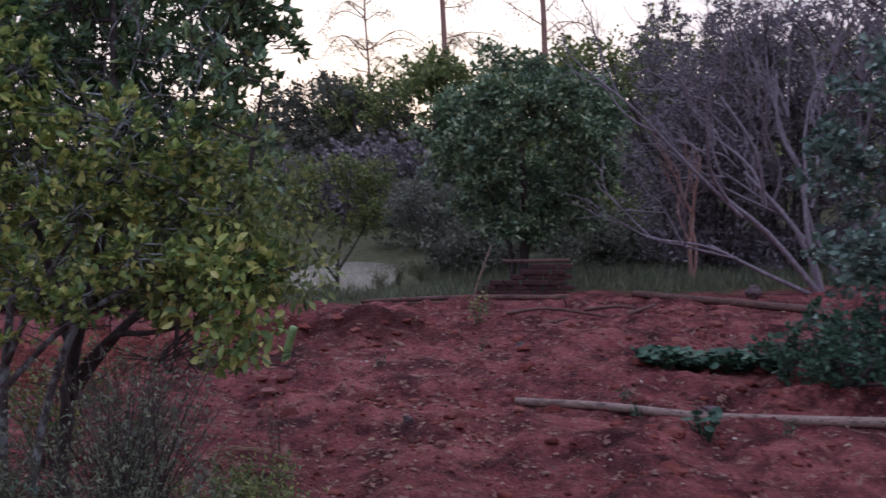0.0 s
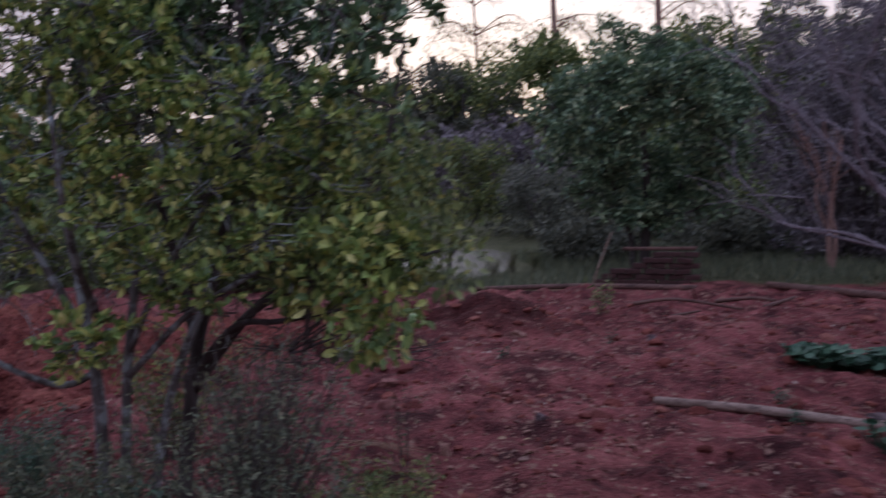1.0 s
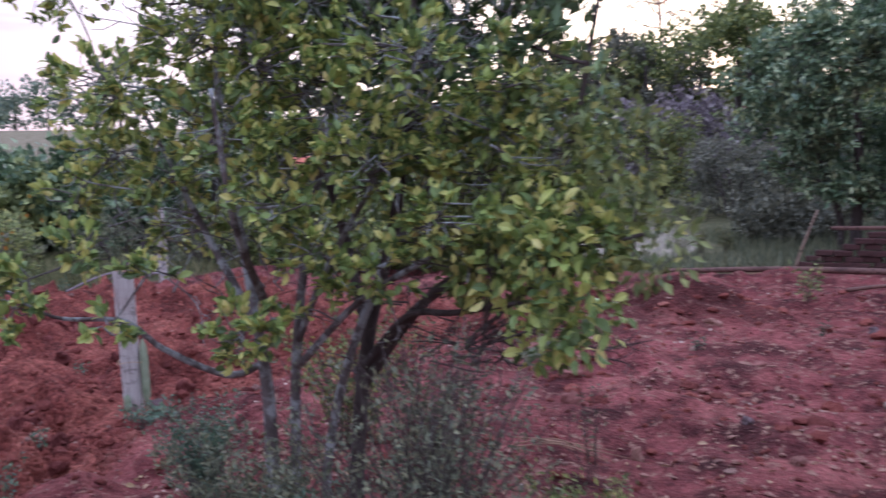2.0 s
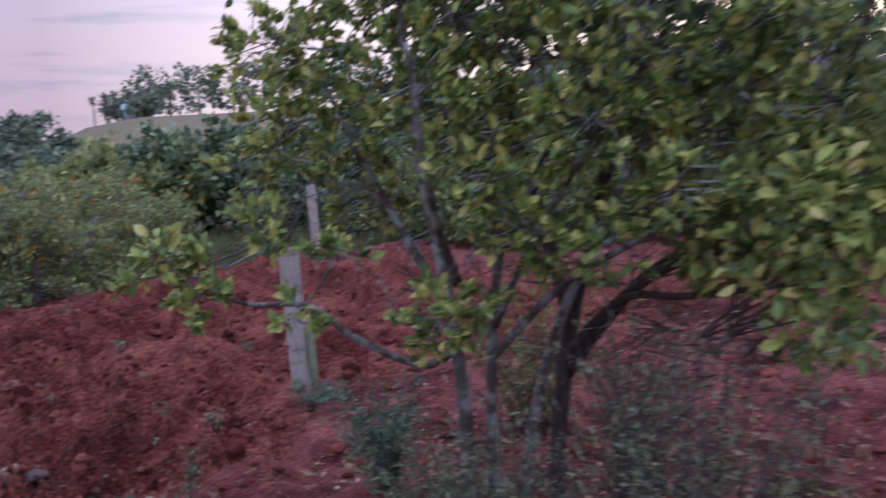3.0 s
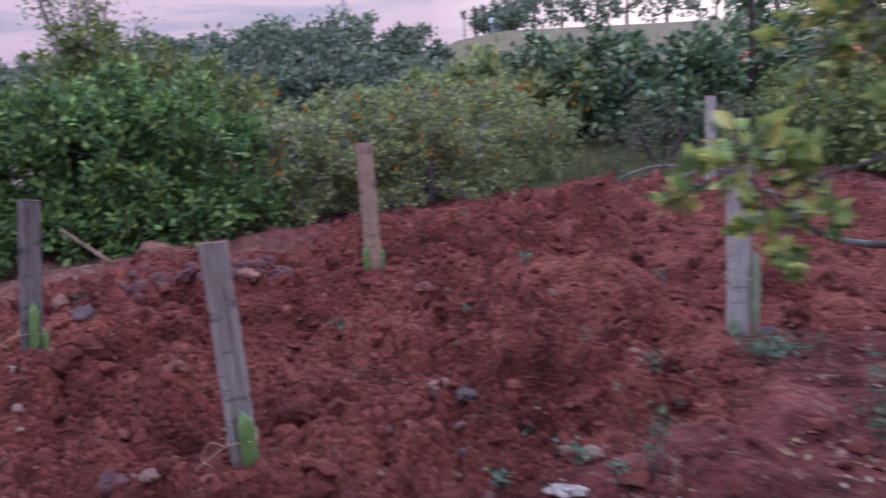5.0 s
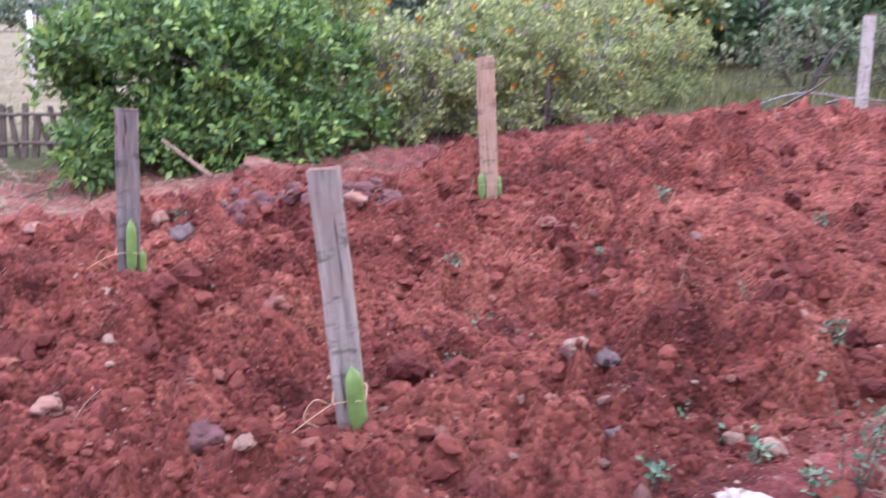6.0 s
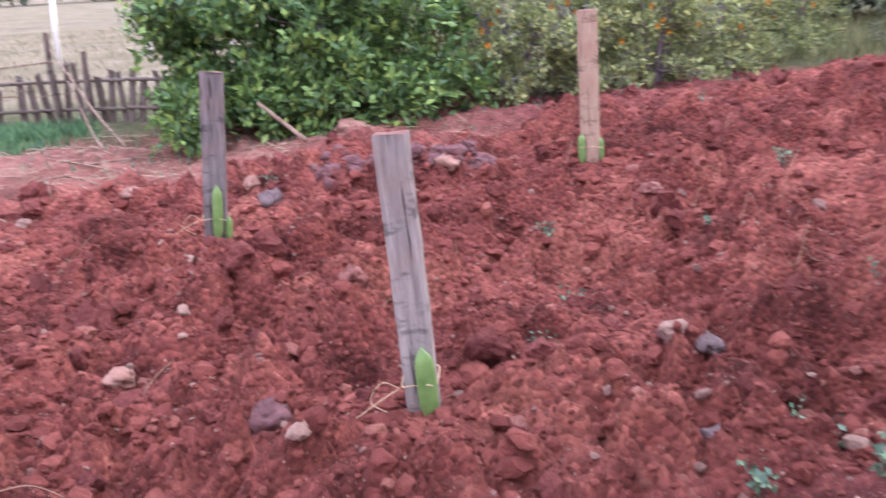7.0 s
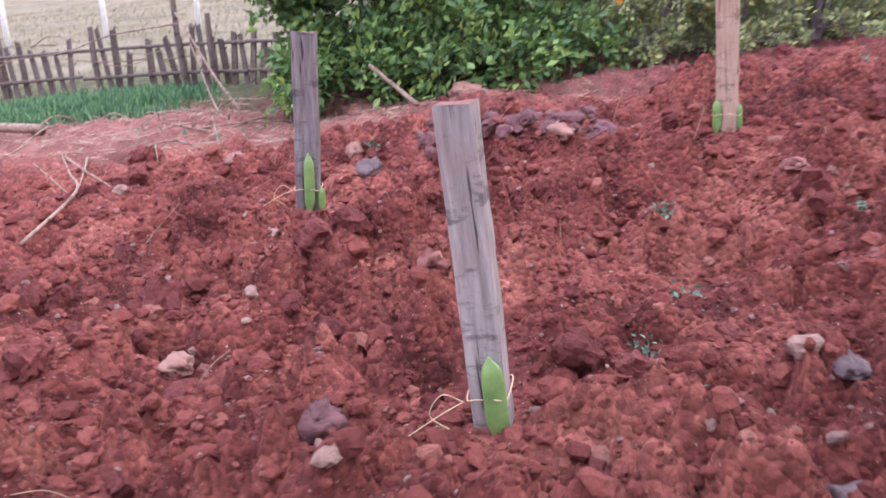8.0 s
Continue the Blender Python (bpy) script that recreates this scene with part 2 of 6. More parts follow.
LEAF_BUSH = leaf_mat("glossy_bush_leaf", [(0.000, (0.055, 0.111, 0.044)), (0.500, (0.128, 0.234, 0.077)), (0.880, (0.251, 0.392, 0.107)), (1.000, (0.365, 0.476, 0.120))], 0.5, 0.25)
LEAF_OLIVE = leaf_mat("olive_leaf", [(0.000, (0.085, 0.117, 0.048)), (0.500, (0.182, 0.230, 0.081)), (0.900, (0.315, 0.351, 0.121)), (1.000, (0.532, 0.484, 0.146))], 0.6, 0.25)
LEAF_GOLD = leaf_mat("hedge_leaf", [(0.000, (0.153, 0.191, 0.091)), (0.500, (0.305, 0.362, 0.164)), (0.900, (0.507, 0.551, 0.226)), (1.000, (0.688, 0.643, 0.267))], 0.6, 0.3)
# distance haze is put into the next two leaf colours, which greys them
LEAF_FAR_HAZED = leaf_mat("hazed_far_leaf", [(0.000, (0.117, 0.162, 0.129)), (0.500, (0.201, 0.262, 0.191)), (1.000, (0.336, 0.387, 0.259))], 0.7, 0.2)
LEAF_HAZE = leaf_mat("hazed_hillside_leaf", [(0.000, (0.101, 0.105, 0.084)), (0.500, (0.162, 0.165, 0.124)), (1.000, (0.243, 0.240, 0.169))], 0.8, 0.2)
LEAF_BLUE = leaf_mat("blue_green_leaf", [(0.000, (0.070, 0.119, 0.087)), (0.600, (0.119, 0.203, 0.133)), (1.000, (0.196, 0.294, 0.168))], 0.5, 0.2)
LEAF_IVY = leaf_mat("ivy_leaf", [(0.0, (0.070, 0.112, 0.091)), (0.6, (0.140, 0.212, 0.168)), (1.0, (0.296, 0.397, 0.309))], 0.4, 0.15)
LEAF_SQUASH = leaf_mat("squash_leaf", [(0.0, (0.035, 0.075, 0.045)), (0.6, (0.062, 0.125, 0.075)), (1.0, (0.10, 0.19, 0.11))], 0.6, 0.2)
LEAF_COVER = leaf_mat("groundcover_leaf", [(0.0, (0.06, 0.13, 0.065)), (0.6, (0.115, 0.23, 0.11)), (1.0, (0.21, 0.35, 0.16))], 0.6, 0.25)
LEAF_DULL = leaf_mat("grey_weed_leaf", [(0.000, (0.089, 0.103, 0.067)), (0.600, (0.168, 0.187, 0.118)), (1.000, (0.276, 0.277, 0.162))], 0.7, 0.2)
LEAF_THICKET = leaf_mat("thicket_leaf", [(0.000, (0.133, 0.110, 0.130)), (0.600, (0.237, 0.201, 0.222)), (1.000, (0.386, 0.341, 0.339))], 0.7, 0.15)
GRASS_BLADE = leaf_mat("grass_blade", [(0.000, (0.086, 0.103, 0.043)), (0.600, (0.184, 0.194, 0.086)), (1.000, (0.367, 0.324, 0.173))], 0.7, 0.25)
LITTER = leaf_mat("dry_leaf_bits", [(0.0, (0.10, 0.045, 0.04)), (0.5, (0.24, 0.13, 0.105)), (0.85, (0.38, 0.25, 0.20)), (1.0, (0.55, 0.44, 0.37))], 0.8, 0.05)
FALLEN = leaf_mat("fallen_leaf", [(0.0, (0.16, 0.075, 0.06)), (0.5, (0.29, 0.15, 0.11)), (0.8, (0.38, 0.23, 0.165)), (1.0, (0.42, 0.30, 0.16))], 0.8, 0.05)
FLOWER = leaf_mat("orange_flower", [(0.000, (0.440, 0.160, 0.016)), (0.600, (0.560, 0.240, 0.024)), (1.000, (0.600, 0.360, 0.048))], 0.6, 0.2)
WATER = Mat("pond_water", 0.1, 1.0)
WATER.color(WATER.ramp(WATER.noise(2, 3), [(0.3, (0.05, 0.045, 0.035)), (0.7, (0.09, 0.075, 0.06))]))
WATER.bump(WATER.noise(9, 4), 0.9, 0.06)
WATER = WATER.m
HOUSE_WALL = plain_mat("house_wall", (0.34, 0.39, 0.43), (0.44, 0.49, 0.53), 3)
ROOF_RED = plain_mat("red_roof", (0.42, 0.11, 0.07), (0.55, 0.17, 0.11), 6)
GLASS_DARK = plain_mat("dark_pane", (0.03, 0.03, 0.035), (0.05, 0.05, 0.055), 3, 0.15, 0.5)
STEEL = plain_mat("grey_steel", (0.30, 0.30, 0.32), (0.42, 0.42, 0.44), 3, 0.5)

# ---- mesh helpers ----
rng = np.random.default_rng(7)


def mesh_of(name, verts, faces, mat, smooth=False):
    """A mesh from arrays of places and equal-sided faces, or a list of both kinds."""
    me = bpy.data.meshes.new(name)
    groups = faces if isinstance(faces, list) else [faces]
    groups = [np.asarray(f, dtype=np.int32) for f in groups if len(f)]
    loops = np.concatenate([f.ravel() for f in groups])
    sizes = np.concatenate([np.full(len(f), f.shape[1], dtype=np.int32) for f in groups])
    me.vertices.add(len(verts))
    me.vertices.foreach_set("co", np.asarray(verts, dtype=np.float32).ravel())
    me.loops.add(len(loops))
    me.loops.foreach_set("vertex_index", loops)
    me.polygons.add(len(sizes))
    me.polygons.foreach_set("loop_start", np.concatenate([[0], np.cumsum(sizes)[:-1]]).astype(np.int32))
    me.polygons.foreach_set("use_smooth", np.full(len(sizes), smooth))
    me.update(calc_edges=True)
    me.validate()
    me.materials.append(mat)
    return me


class Soup:
    """Collects pieces of geometry for one mesh."""

    def __init__(self):
        self.v, self.q, self.t, self.n = [], [], [], 0

    def add(self, verts, quads=(), tris=()):
        if len(quads):
            self.q.append(np.asarray(quads) + self.n)
        if len(tris):
            self.t.append(np.asarray(tris) + self.n)
        self.v.append(np.asarray(verts, dtype=float))
        self.n += len(verts)
        return self

    def mesh(self, name, mat, smooth=False):
        faces = []
        if self.q:
            faces.append(np.concatenate(self.q))
        if self.t:
            faces.append(np.concatenate(self.t))
        return mesh_of(name, np.concatenate(self.v), faces, mat, smooth)


def part(name, source, mat, parent=None, label="", smooth=False, kind=""):
    """Links a mesh, a Soup or a bmesh as one object under a thing or a part."""
    if isinstance(source, Soup):
        me = source.mesh(name, mat, smooth)
    elif isinstance(source, bpy.types.Mesh):
        me = source
    else:
        me = bpy.data.meshes.new(name)
        source.to_mesh(me)
        source.free()
        me.materials.append(mat)
        me.polygons.foreach_set("use_smooth", [smooth] * len(me.polygons))
    ob = new(name, me)
    if parent:
        ob.parent = parent
    return tagged(ob, label, kind=kind)


def thing(name, label, category, place=(0, 0, 0), group="", kind=""):
    ob = new(name)
    ob.empty_display_size = 0.1
    ob.location = place
    return tagged(ob, label, category, group, kind)


def tube(points, radii, sides=6, cap=True):
    """A tapered tube along a line of points."""
    p = np.asarray(points, dtype=float)
    r = np.broadcast_to(np.asarray(radii, dtype=float), (len(p),))
    d = np.gradient(p, axis=0)
    d /= np.linalg.norm(d, axis=1)[:, None] + 1e-9
    ref = np.array([0.31, 0.93, 0.2]) if abs(d[0] @ np.array([0.31, 0.93, 0.2])) < 0.9 else np.array([1.0, 0, 0])
    a = np.cross(d, ref)
    a /= np.linalg.norm(a, axis=1)[:, None] + 1e-9
    b = np.cross(d, a)
    ang = np.arange(sides) * 2 * np.pi / sides
    ring = a[:, None] * np.cos(ang)[None, :, None] + b[:, None] * np.sin(ang)[None, :, None]
    v = (p[:, None] + ring * r[:, None, None]).reshape(-1, 3)
    i, j = np.meshgrid(np.arange(len(p) - 1), np.arange(sides), indexing="ij")
    k = (j + 1) % sides
    q = np.stack([i * sides + j, i * sides + k, (i + 1) * sides + k, (i + 1) * sides + j], -1).reshape(-1, 4)
    tris = []
    if cap:
        n = len(v)
        v = np.concatenate([v, p[:1], p[-1:]])
        for j in range(sides):
            k = (j + 1) % sides
            tris += [(n, k, j), (n + 1, (len(p) - 1) * sides + j, (len(p) - 1) * sides + k)]
    return v, q, tris


def curve_through(points, steps=6):
    """A smooth line through the points."""
    p = [np.asarray(x, dtype=float) for x in points]
    p = [2 * p[0] - p[1]] + p + [2 * p[-1] - p[-2]]
    out = []
    for a, b, c, d in zip(p, p[1:], p[2:], p[3:]):
        for s in np.arange(steps) / steps:
            out.append(0.5 * (2 * b + (c - a) * s + (2 * a - 5 * b + 4 * c - d) * s * s + (3 * b - a - 3 * c + d) * s ** 3))
    return np.array(out + [p[-2]])


def unit(v):
    return v / (np.linalg.norm(v, axis=-1, keepdims=True) + 1e-9)


def leaves(soup, pos, way, length, width, fold=0.25, fine=False):
    """Adds a leaf blade at each place, along each way; fine blades are fuller ovals."""
    n = len(pos)
    way = unit(way)
    side = unit(np.cross(way, rng.normal(size=(n, 3)) + np.array([0, 0, 1.2])))
    up = np.cross(side, way)
    length = np.broadcast_to(length, (n,))[:, None]
    width = np.broadcast_to(width, (n,))[:, None]
    if fine:
        rows = [(0.0, 0.06, 0.0), (0.3, 0.42, 0.05), (0.62, 0.46, 0.03), (0.86, 0.25, -0.04)]
        cols = []
        for u, w, lift in rows:
            c = pos + way * length * u + up * length * lift
            cols += [c - side * width * w + up * width * fold * w, c, c + side * width * w + up * width * fold * w]
        cols.append(pos + way * length - up * length * 0.10)
        v = np.stack(cols, 1).reshape(-1, 3)
        base = (np.arange(n) * 13)[:, None, None]
        quads = np.array([[3 * r + c, 3 * r + c + 1, 3 * r + c + 4, 3 * r + c + 3] for r in range(3) for c in range(2)])
        tris = np.array([[9, 10, 12], [10, 11, 12]])
        soup.add(v, (base + quads).reshape(-1, 4), (base + tris).reshape(-1, 3))
    else:
        c = pos + way * length * 0.45
        v = np.stack([pos, c - side * width * 0.5 + up * width * fold * 0.5, c + side * width * 0.5 + up * width * fold * 0.5, pos + way * length], 1).reshape(-1, 3)
        base = (np.arange(n) * 4)[:, None, None]
        tris = np.array([[0, 3, 1], [0, 2, 3]])
        soup.add(v, (), (base + tris).reshape(-1, 3))


def in_ball(n, shell=0.0):
    d = unit(rng.normal(size=(n, 3)))
    r = (shell ** 3 + (1 - shell ** 3) * rng.random((n, 1))) ** (1 / 3)
    return d * r


def tree(name, label, base, stems, clumps, bark, leaf, leaf_len, leaf_wide, count, group="", fine=False, twig_r=0.006, category="tree", gather=6, rosette=False, plain=False):
    """A tree: stems are lists of (x, y, z, radius); each clump (x, y, z, r) is joined to the nearest wood by a limb and holds its share of leaves."""
    base = np.array(base, dtype=float)
    root = thing(name, label, category, tuple(base), group)
    wood, crown = Soup(), Soup()
    spine, thick = [], []
    for stem in stems:
        s = np.array(stem, dtype=float)
        line = curve_through(s[:, :3], 7)
        rad = np.interp(np.linspace(0, 1, len(line)), np.linspace(0, 1, len(s)), s[:, 3])
        wig = np.cumsum(rng.normal(size=line.shape), 0)
        line[2:] += (0.12 * rad[2:, None]) * wig[2:] / np.sqrt(np.arange(2, len(line)) + 1)[:, None]
        wood.add(*tube(line, rad, 8))
        spine.append(line), thick.append(rad)
    pts, rads = np.concatenate(spine), np.concatenate(thick)
    total = sum(c[3] ** 2 for c in clumps)
    for cx, cy, cz, cr in clumps:
        c = np.array([cx, cy, cz])
        cost = np.linalg.norm(pts - c, axis=1) + 0.8 * np.maximum(0, pts[:, 2] - cz + 0.15 * cr)
        i = int(np.argmin(cost))
        r0 = min(rads[i] * 0.65, 0.02 + 0.02 * cr)
        mid = (pts[i] + c) / 2 + rng.normal(size=3) * 0.08 * np.linalg.norm(c - pts[i]) - np.array([0, 0, 0.05 * cr])
        limb = curve_through([pts[i], mid, c], 5)
        lr = np.linspace(r0, max(twig_r * 1.5, r0 * 0.4), len(limb))
        if not plain:
            wood.add(*tube(limb, lr, 5))
        pts, rads = np.concatenate([pts, limb[3:]]), np.concatenate([rads, lr[3:]])
        share = max(10, int(count * cr * cr / total))
        twigs = max(4, share // (13 if rosette else gather * 3))
        tips = c + in_ball(twigs, 0.35) * cr * np.array([1, 1, 0.85])
        for tip in tips[:0] if plain else tips:
            start = c + (tip - c) * 0.1 + rng.normal(size=3) * 0.1 * cr
            bend = (start + tip) / 2 + rng.normal(size=3) * 0.08 * cr
            wood.add(*tube(np.array([start, bend, tip]), [twig_r, twig_r * 0.8, twig_r * 0.4], 4, False))
        spots = tips[rng.integers(0, twigs, share)]
        along = rng.random((share, 1)) ** 0.6
        pos = c + (spots - c) * (0.35 + 0.65 * along) + rng.normal(size=(share, 3)) * leaf_len * 0.45
        way = unit(spots - c) * 0.6 + rng.normal(size=(share, 3)) * 0.75 + np.array([0, 0, 0.15])
        if rosette:
            pos = spots - unit(spots - c) * leaf_len * 1.1 * rng.random((share, 1)) + rng.normal(size=(share, 3)) * leaf_len * 0.18
            way = unit(spots - c) * 0.7 + rng.normal(size=(share, 3)) * 0.55 + np.array([0, 0, 0.45])
        size = leaf_len * rng.uniform(0.6, 1.2, share)
        leaves(crown, pos, way, size, size * leaf_wide / leaf_len, 0.3, fine)
    part("trunk", wood, bark, root, "", True)
    part("crown", crown, leaf, root, "", False)
    return root


def egg(n, centre, size, r, bias=0.55):
    """Clumps over an egg-shaped crown."""
    d = in_ball(n, bias) * np.array(size) + np.array(centre)
    return [(*p, r * k) for p, k in zip(d, rng.uniform(0.75, 1.25, n))]


# ---- ground ----
def hash01(i, j, seed):
    h = np.sin(i * 127.1 + j * 311.7 + seed * 74.7) * 43758.5453
    return h - np.floor(h)


def value_noise(x, y, scale, seed):
    x, y = x / scale, y / scale
    i, j = np.floor(x), np.floor(y)
    u, v = x - i, y - j
    u, v = u * u * (3 - 2 * u), v * v * (3 - 2 * v)
    a, b = hash01(i, j, seed), hash01(i + 1, j, seed)
    c, d = hash01(i, j + 1, seed), hash01(i + 1, j + 1, seed)
    return (a + (b - a) * u) * (1 - v) + (c + (d - c) * u) * v


def domes(x, y, cell, seed):
    """Round lumps, one in each cell, of uneven size: the highest counts."""
    i, j = np.floor(x / cell), np.floor(y / cell)
    best = np.zeros_like(x)
    for di in (-1, 0, 1):
        for dj in (-1, 0, 1):
            a, b = i + di, j + dj
            px = (a + hash01(a, b, seed)) * cell
            py = (b + hash01(a, b, seed + 1)) * cell
            r = cell * (0.35 + 0.65 * hash01(a, b, seed + 2))
            k = 1 - ((x - px) ** 2 + (y - py) ** 2) / (r * r)
            best = np.maximum(best, np.sqrt(np.maximum(k, 0)) * r)
    return best


def slabs(x, y, cell, seed):
    """Broken blocks with tilted tops and grooves between them."""
    i, j = np.floor(x / cell), np.floor(y / cell)
    first, second, top = np.full_like(x, 9.0), np.full_like(x, 9.0), np.zeros_like(x)
    for di in (-1, 0, 1):
        for dj in (-1, 0, 1):
            a, b = i + di, j + dj
            dx, dy = x - (a + hash01(a, b, seed)) * cell, y - (b + hash01(a, b, seed + 1)) * cell
            d = np.hypot(dx, dy)
            tilt = 0.5 * cell * hash01(a, b, seed + 2) ** 1.6 + 0.9 * (hash01(a, b, seed + 3) - 0.5) * dx + 0.9 * (hash01(a, b, seed + 4) - 0.5) * dy
            near = d < first
            second = np.where(near, first, np.minimum(second, d))
            top, first = np.where(near, tilt, top), np.minimum(first, d)
    return top * step(0.0, 0.32 * cell, second - first)


def step(a, b, x):
    t = np.clip((x - a) / (b - a), 0, 1)
    return t * t * (3 - 2 * t)


def tilled(x, y):
    s = -3.25 - x + np.maximum(0, y - 5.6) * 0.55
    edge = 0.5 * (value_noise(x, y, 0.7, 3) - 0.5)
    return step(-0.15, 0.45, s + edge) * step(-8.4, -7.6, x + 0.25 * np.maximum(0, y - 4)) * (1 - step(9.2, 10.2, y)) * step(-2.0, -1.0, y)


def yard(x, y):
    """One on bare red soil, nought on grass."""
    e = 0.9 * (value_noise(x, y, 0.9, 11) - 0.5) + 0.5 * (value_noise(x, y, 0.3, 12) - 0.5)
    back = 13.1 + 0.05 * x
    return step(-0.3, 0.3, back - y + e) * step(-0.3, 0.3, x + 9.9 - 0.35 * np.maximum(0, y - 7) + e) * step(-0.5, 0.5, 7.0 - x + e)


def height(x, y):
    x, y = np.asarray(x, dtype=float), np.asarray(y, dtype=float)
    m, g = tilled(x, y), yard(x, y)
    z = 0.15 * (value_noise(x, y, 1.0, 21) - 0.5) * g + 0.10 * (value_noise(x, y, 0.4, 24) - 0.5) * g
    z += 0.085 * (value_noise(x, y, 0.19, 22) - 0.5) * g + 0.018 * (value_noise(x, y, 0.08, 23) - 0.5) * g
    z += 0.40 * domes(x, y, 0.15, 25) * step(0.5, 0.75, value_noise(x, y, 0.5, 26)) * g * (1 - m)
    wx, wy = x + 0.05 * value_noise(x, y, 0.12, 41), y + 0.05 * value_noise(x, y, 0.12, 42)
    rough = 0.16 * (value_noise(x, y, 0.75, 31) - 0.5) + 0.10 * (value_noise(wx, wy, 0.3, 32) - 0.5)
    pits = value_noise(wx * 1.3 - wy, wy * 1.2 + wx, 0.22, 43)
    coarse = step(0.35, 0.62, value_noise(x, y, 0.55, 38))
    rough += 1.35 * slabs(wx, wy, 0.25, 51) * coarse + 1.15 * step(-7.2, -6.2, x) * slabs(wx, wy, 0.11, 52) * (0.35 + 0.65 * coarse)
    rough += 0.30 * domes(wx, wy, 0.13, 34) + 0.42 * domes(wx, wy, 0.06, 35)
    rough += 0.05 * (value_noise(wx, wy, 0.09, 36) - 0.5) + 0.022 * (value_noise(x, y, 0.045, 39) - 0.5) - 0.075 - 0.10 * step(0.62, 0.85, pits)
    z += m * rough
    z += 0.27 * np.exp(-(((x + 7.0) / np.where(x > -7.0, 2.3, 1.25)) ** 2 + ((y - 7.2) / 2.6) ** 2))
    z += 0.34 * np.exp(-(((x + 0.9) / 0.60) ** 2 + ((y - 9.4) / 0.5) ** 2)) * (0.8 + 0.4 * value_noise(x, y, 0.16, 37))
    z += 0.10 * np.exp(-(((x + 2.2) / 0.9) ** 2 + ((y - 9.1) / 0.7) ** 2))
    for px, py, pz in ((-4.257, 2.450, -0.03), (-6.475, 2.10, -0.04), (-6.56, 4.455, 0.05), (-3.93, 5.12, 0.0)):
        near = np.exp(-((x - px - 0.05) ** 2 + (y - py + 0.03) ** 2) / 0.045)
        z = z * (1 - near) + (pz - 0.015) * near
    far = np.hypot(x + 1, y - 1)
    turn = np.degrees(np.arctan2(-(x + 1), y - 1))
    z -= 0.25 * np.exp(-(((x + 3.1 + 0.2 * (y - 20.6)) / 2.1) ** 2 + ((y - 20.6) / 6.2) ** 2))
    hill = step(40, 230, far) * 15.0 * step(62, 50, turn) * step(-160, -60, turn)
    hill += step(20, 60, far) * 4.9 * step(26, 10, turn) * step(-120, -40, turn)
    return z + hill


def axis(parts):
    """Coordinates from stretches of (start, end, spacing)."""
    out = [np.arange(a, b, s) for a, b, s in parts]
    return np.concatenate(out + [[parts[-1][1]]])


def reach(a, b, n):
    """n growing steps from a out to b."""
    return a + (b - a) * (np.linspace(0, 1, n + 1)[1:] ** 3.2)


gx = np.concatenate([reach(-12, -900, 45)[::-1], axis([(-12, -8.6, 0.09), (-8.6, -6.6, 0.034), (-6.6, -5.2, 0.026), (-5.2, -2.9, 0.018), (-2.9, 3.2, 0.055), (3.2, 7, 0.12)]), reach(7, 900, 40)])
gy = np.concatenate([reach(-2, -900, 35)[::-1], axis([(-2, 0.6, 0.08), (0.6, 1.2, 0.03), (1.2, 4.4, 0.019), (4.4, 6.6, 0.034), (6.6, 12.6, 0.06), (12.6, 24, 0.25)]), reach(24, 900, 45)])
GX, GY = np.meshgrid(gx, gy, indexing="ij")
GZ = height(GX, GY)
nx, ny = GX.shape
ii, jj = np.meshgrid(np.arange(nx - 1), np.arange(ny - 1), indexing="ij")
gq = np.stack([ii * ny + jj, (ii + 1) * ny + jj, (ii + 1) * ny + jj + 1, ii * ny + jj + 1], -1).reshape(-1, 4)
ground_mesh = mesh_of("ground", np.stack([GX, GY, GZ], -1).reshape(-1, 3), gq, SOIL, True)
far_d = np.hypot(GX + 1, GY - 1)
ragged = 0.35 + 1.3 * (0.5 * value_noise(GX, GY, 0.42, 61) + 0.3 * value_noise(GX, GY, 0.19, 62) + 0.2 * value_noise(GX, GY, 0.1, 63))
DAMP = np.clip((np.exp(-(((GX + 0.9) / 1.0) ** 2 + ((GY - 9.4) / 0.7) ** 2)) + 0.7 * np.exp(-(((GX + 2.2) / 1.2) ** 2 + ((GY - 8.0) / 0.55) ** 2))) * ragged * 1.5 - 0.15, 0, 0.92)
DUSTY = 0.55 * yard(GX, GY) * (1 - tilled(GX, GY)) * step(-7.0, -7.8, GX) * step(5.5, 3.5, GY)
masks = (("damp", DAMP), ("dusty", DUSTY), ("grass", 1 - yard(GX, GY)), ("litter", yard(GX, GY) * (1 - tilled(GX, GY)) * (1 - np.exp(-(((GX + 0.9) / 0.9) ** 2 + ((GY - 9.4) / 0.65) ** 2)))),
         ("field", (step(-12.0, -13.2, GX) * step(9, 6, GY)) + 0.8 * step(45, 70, far_d) * step(0, -20, GX) * step(5, 15, GY)))
for mask_name, values in masks:
    layer = ground_mesh.attributes.new(mask_name, "FLOAT", "POINT")
    layer.data.foreach_set("value", np.clip(values, 0, 1).astype(np.float32).ravel())
tagged(new("ground", ground_mesh), "red tilled soil plot with grass and dry fields beyond", "ground", kind="structure")


def hz(x, y):
    return float(height(x, y))


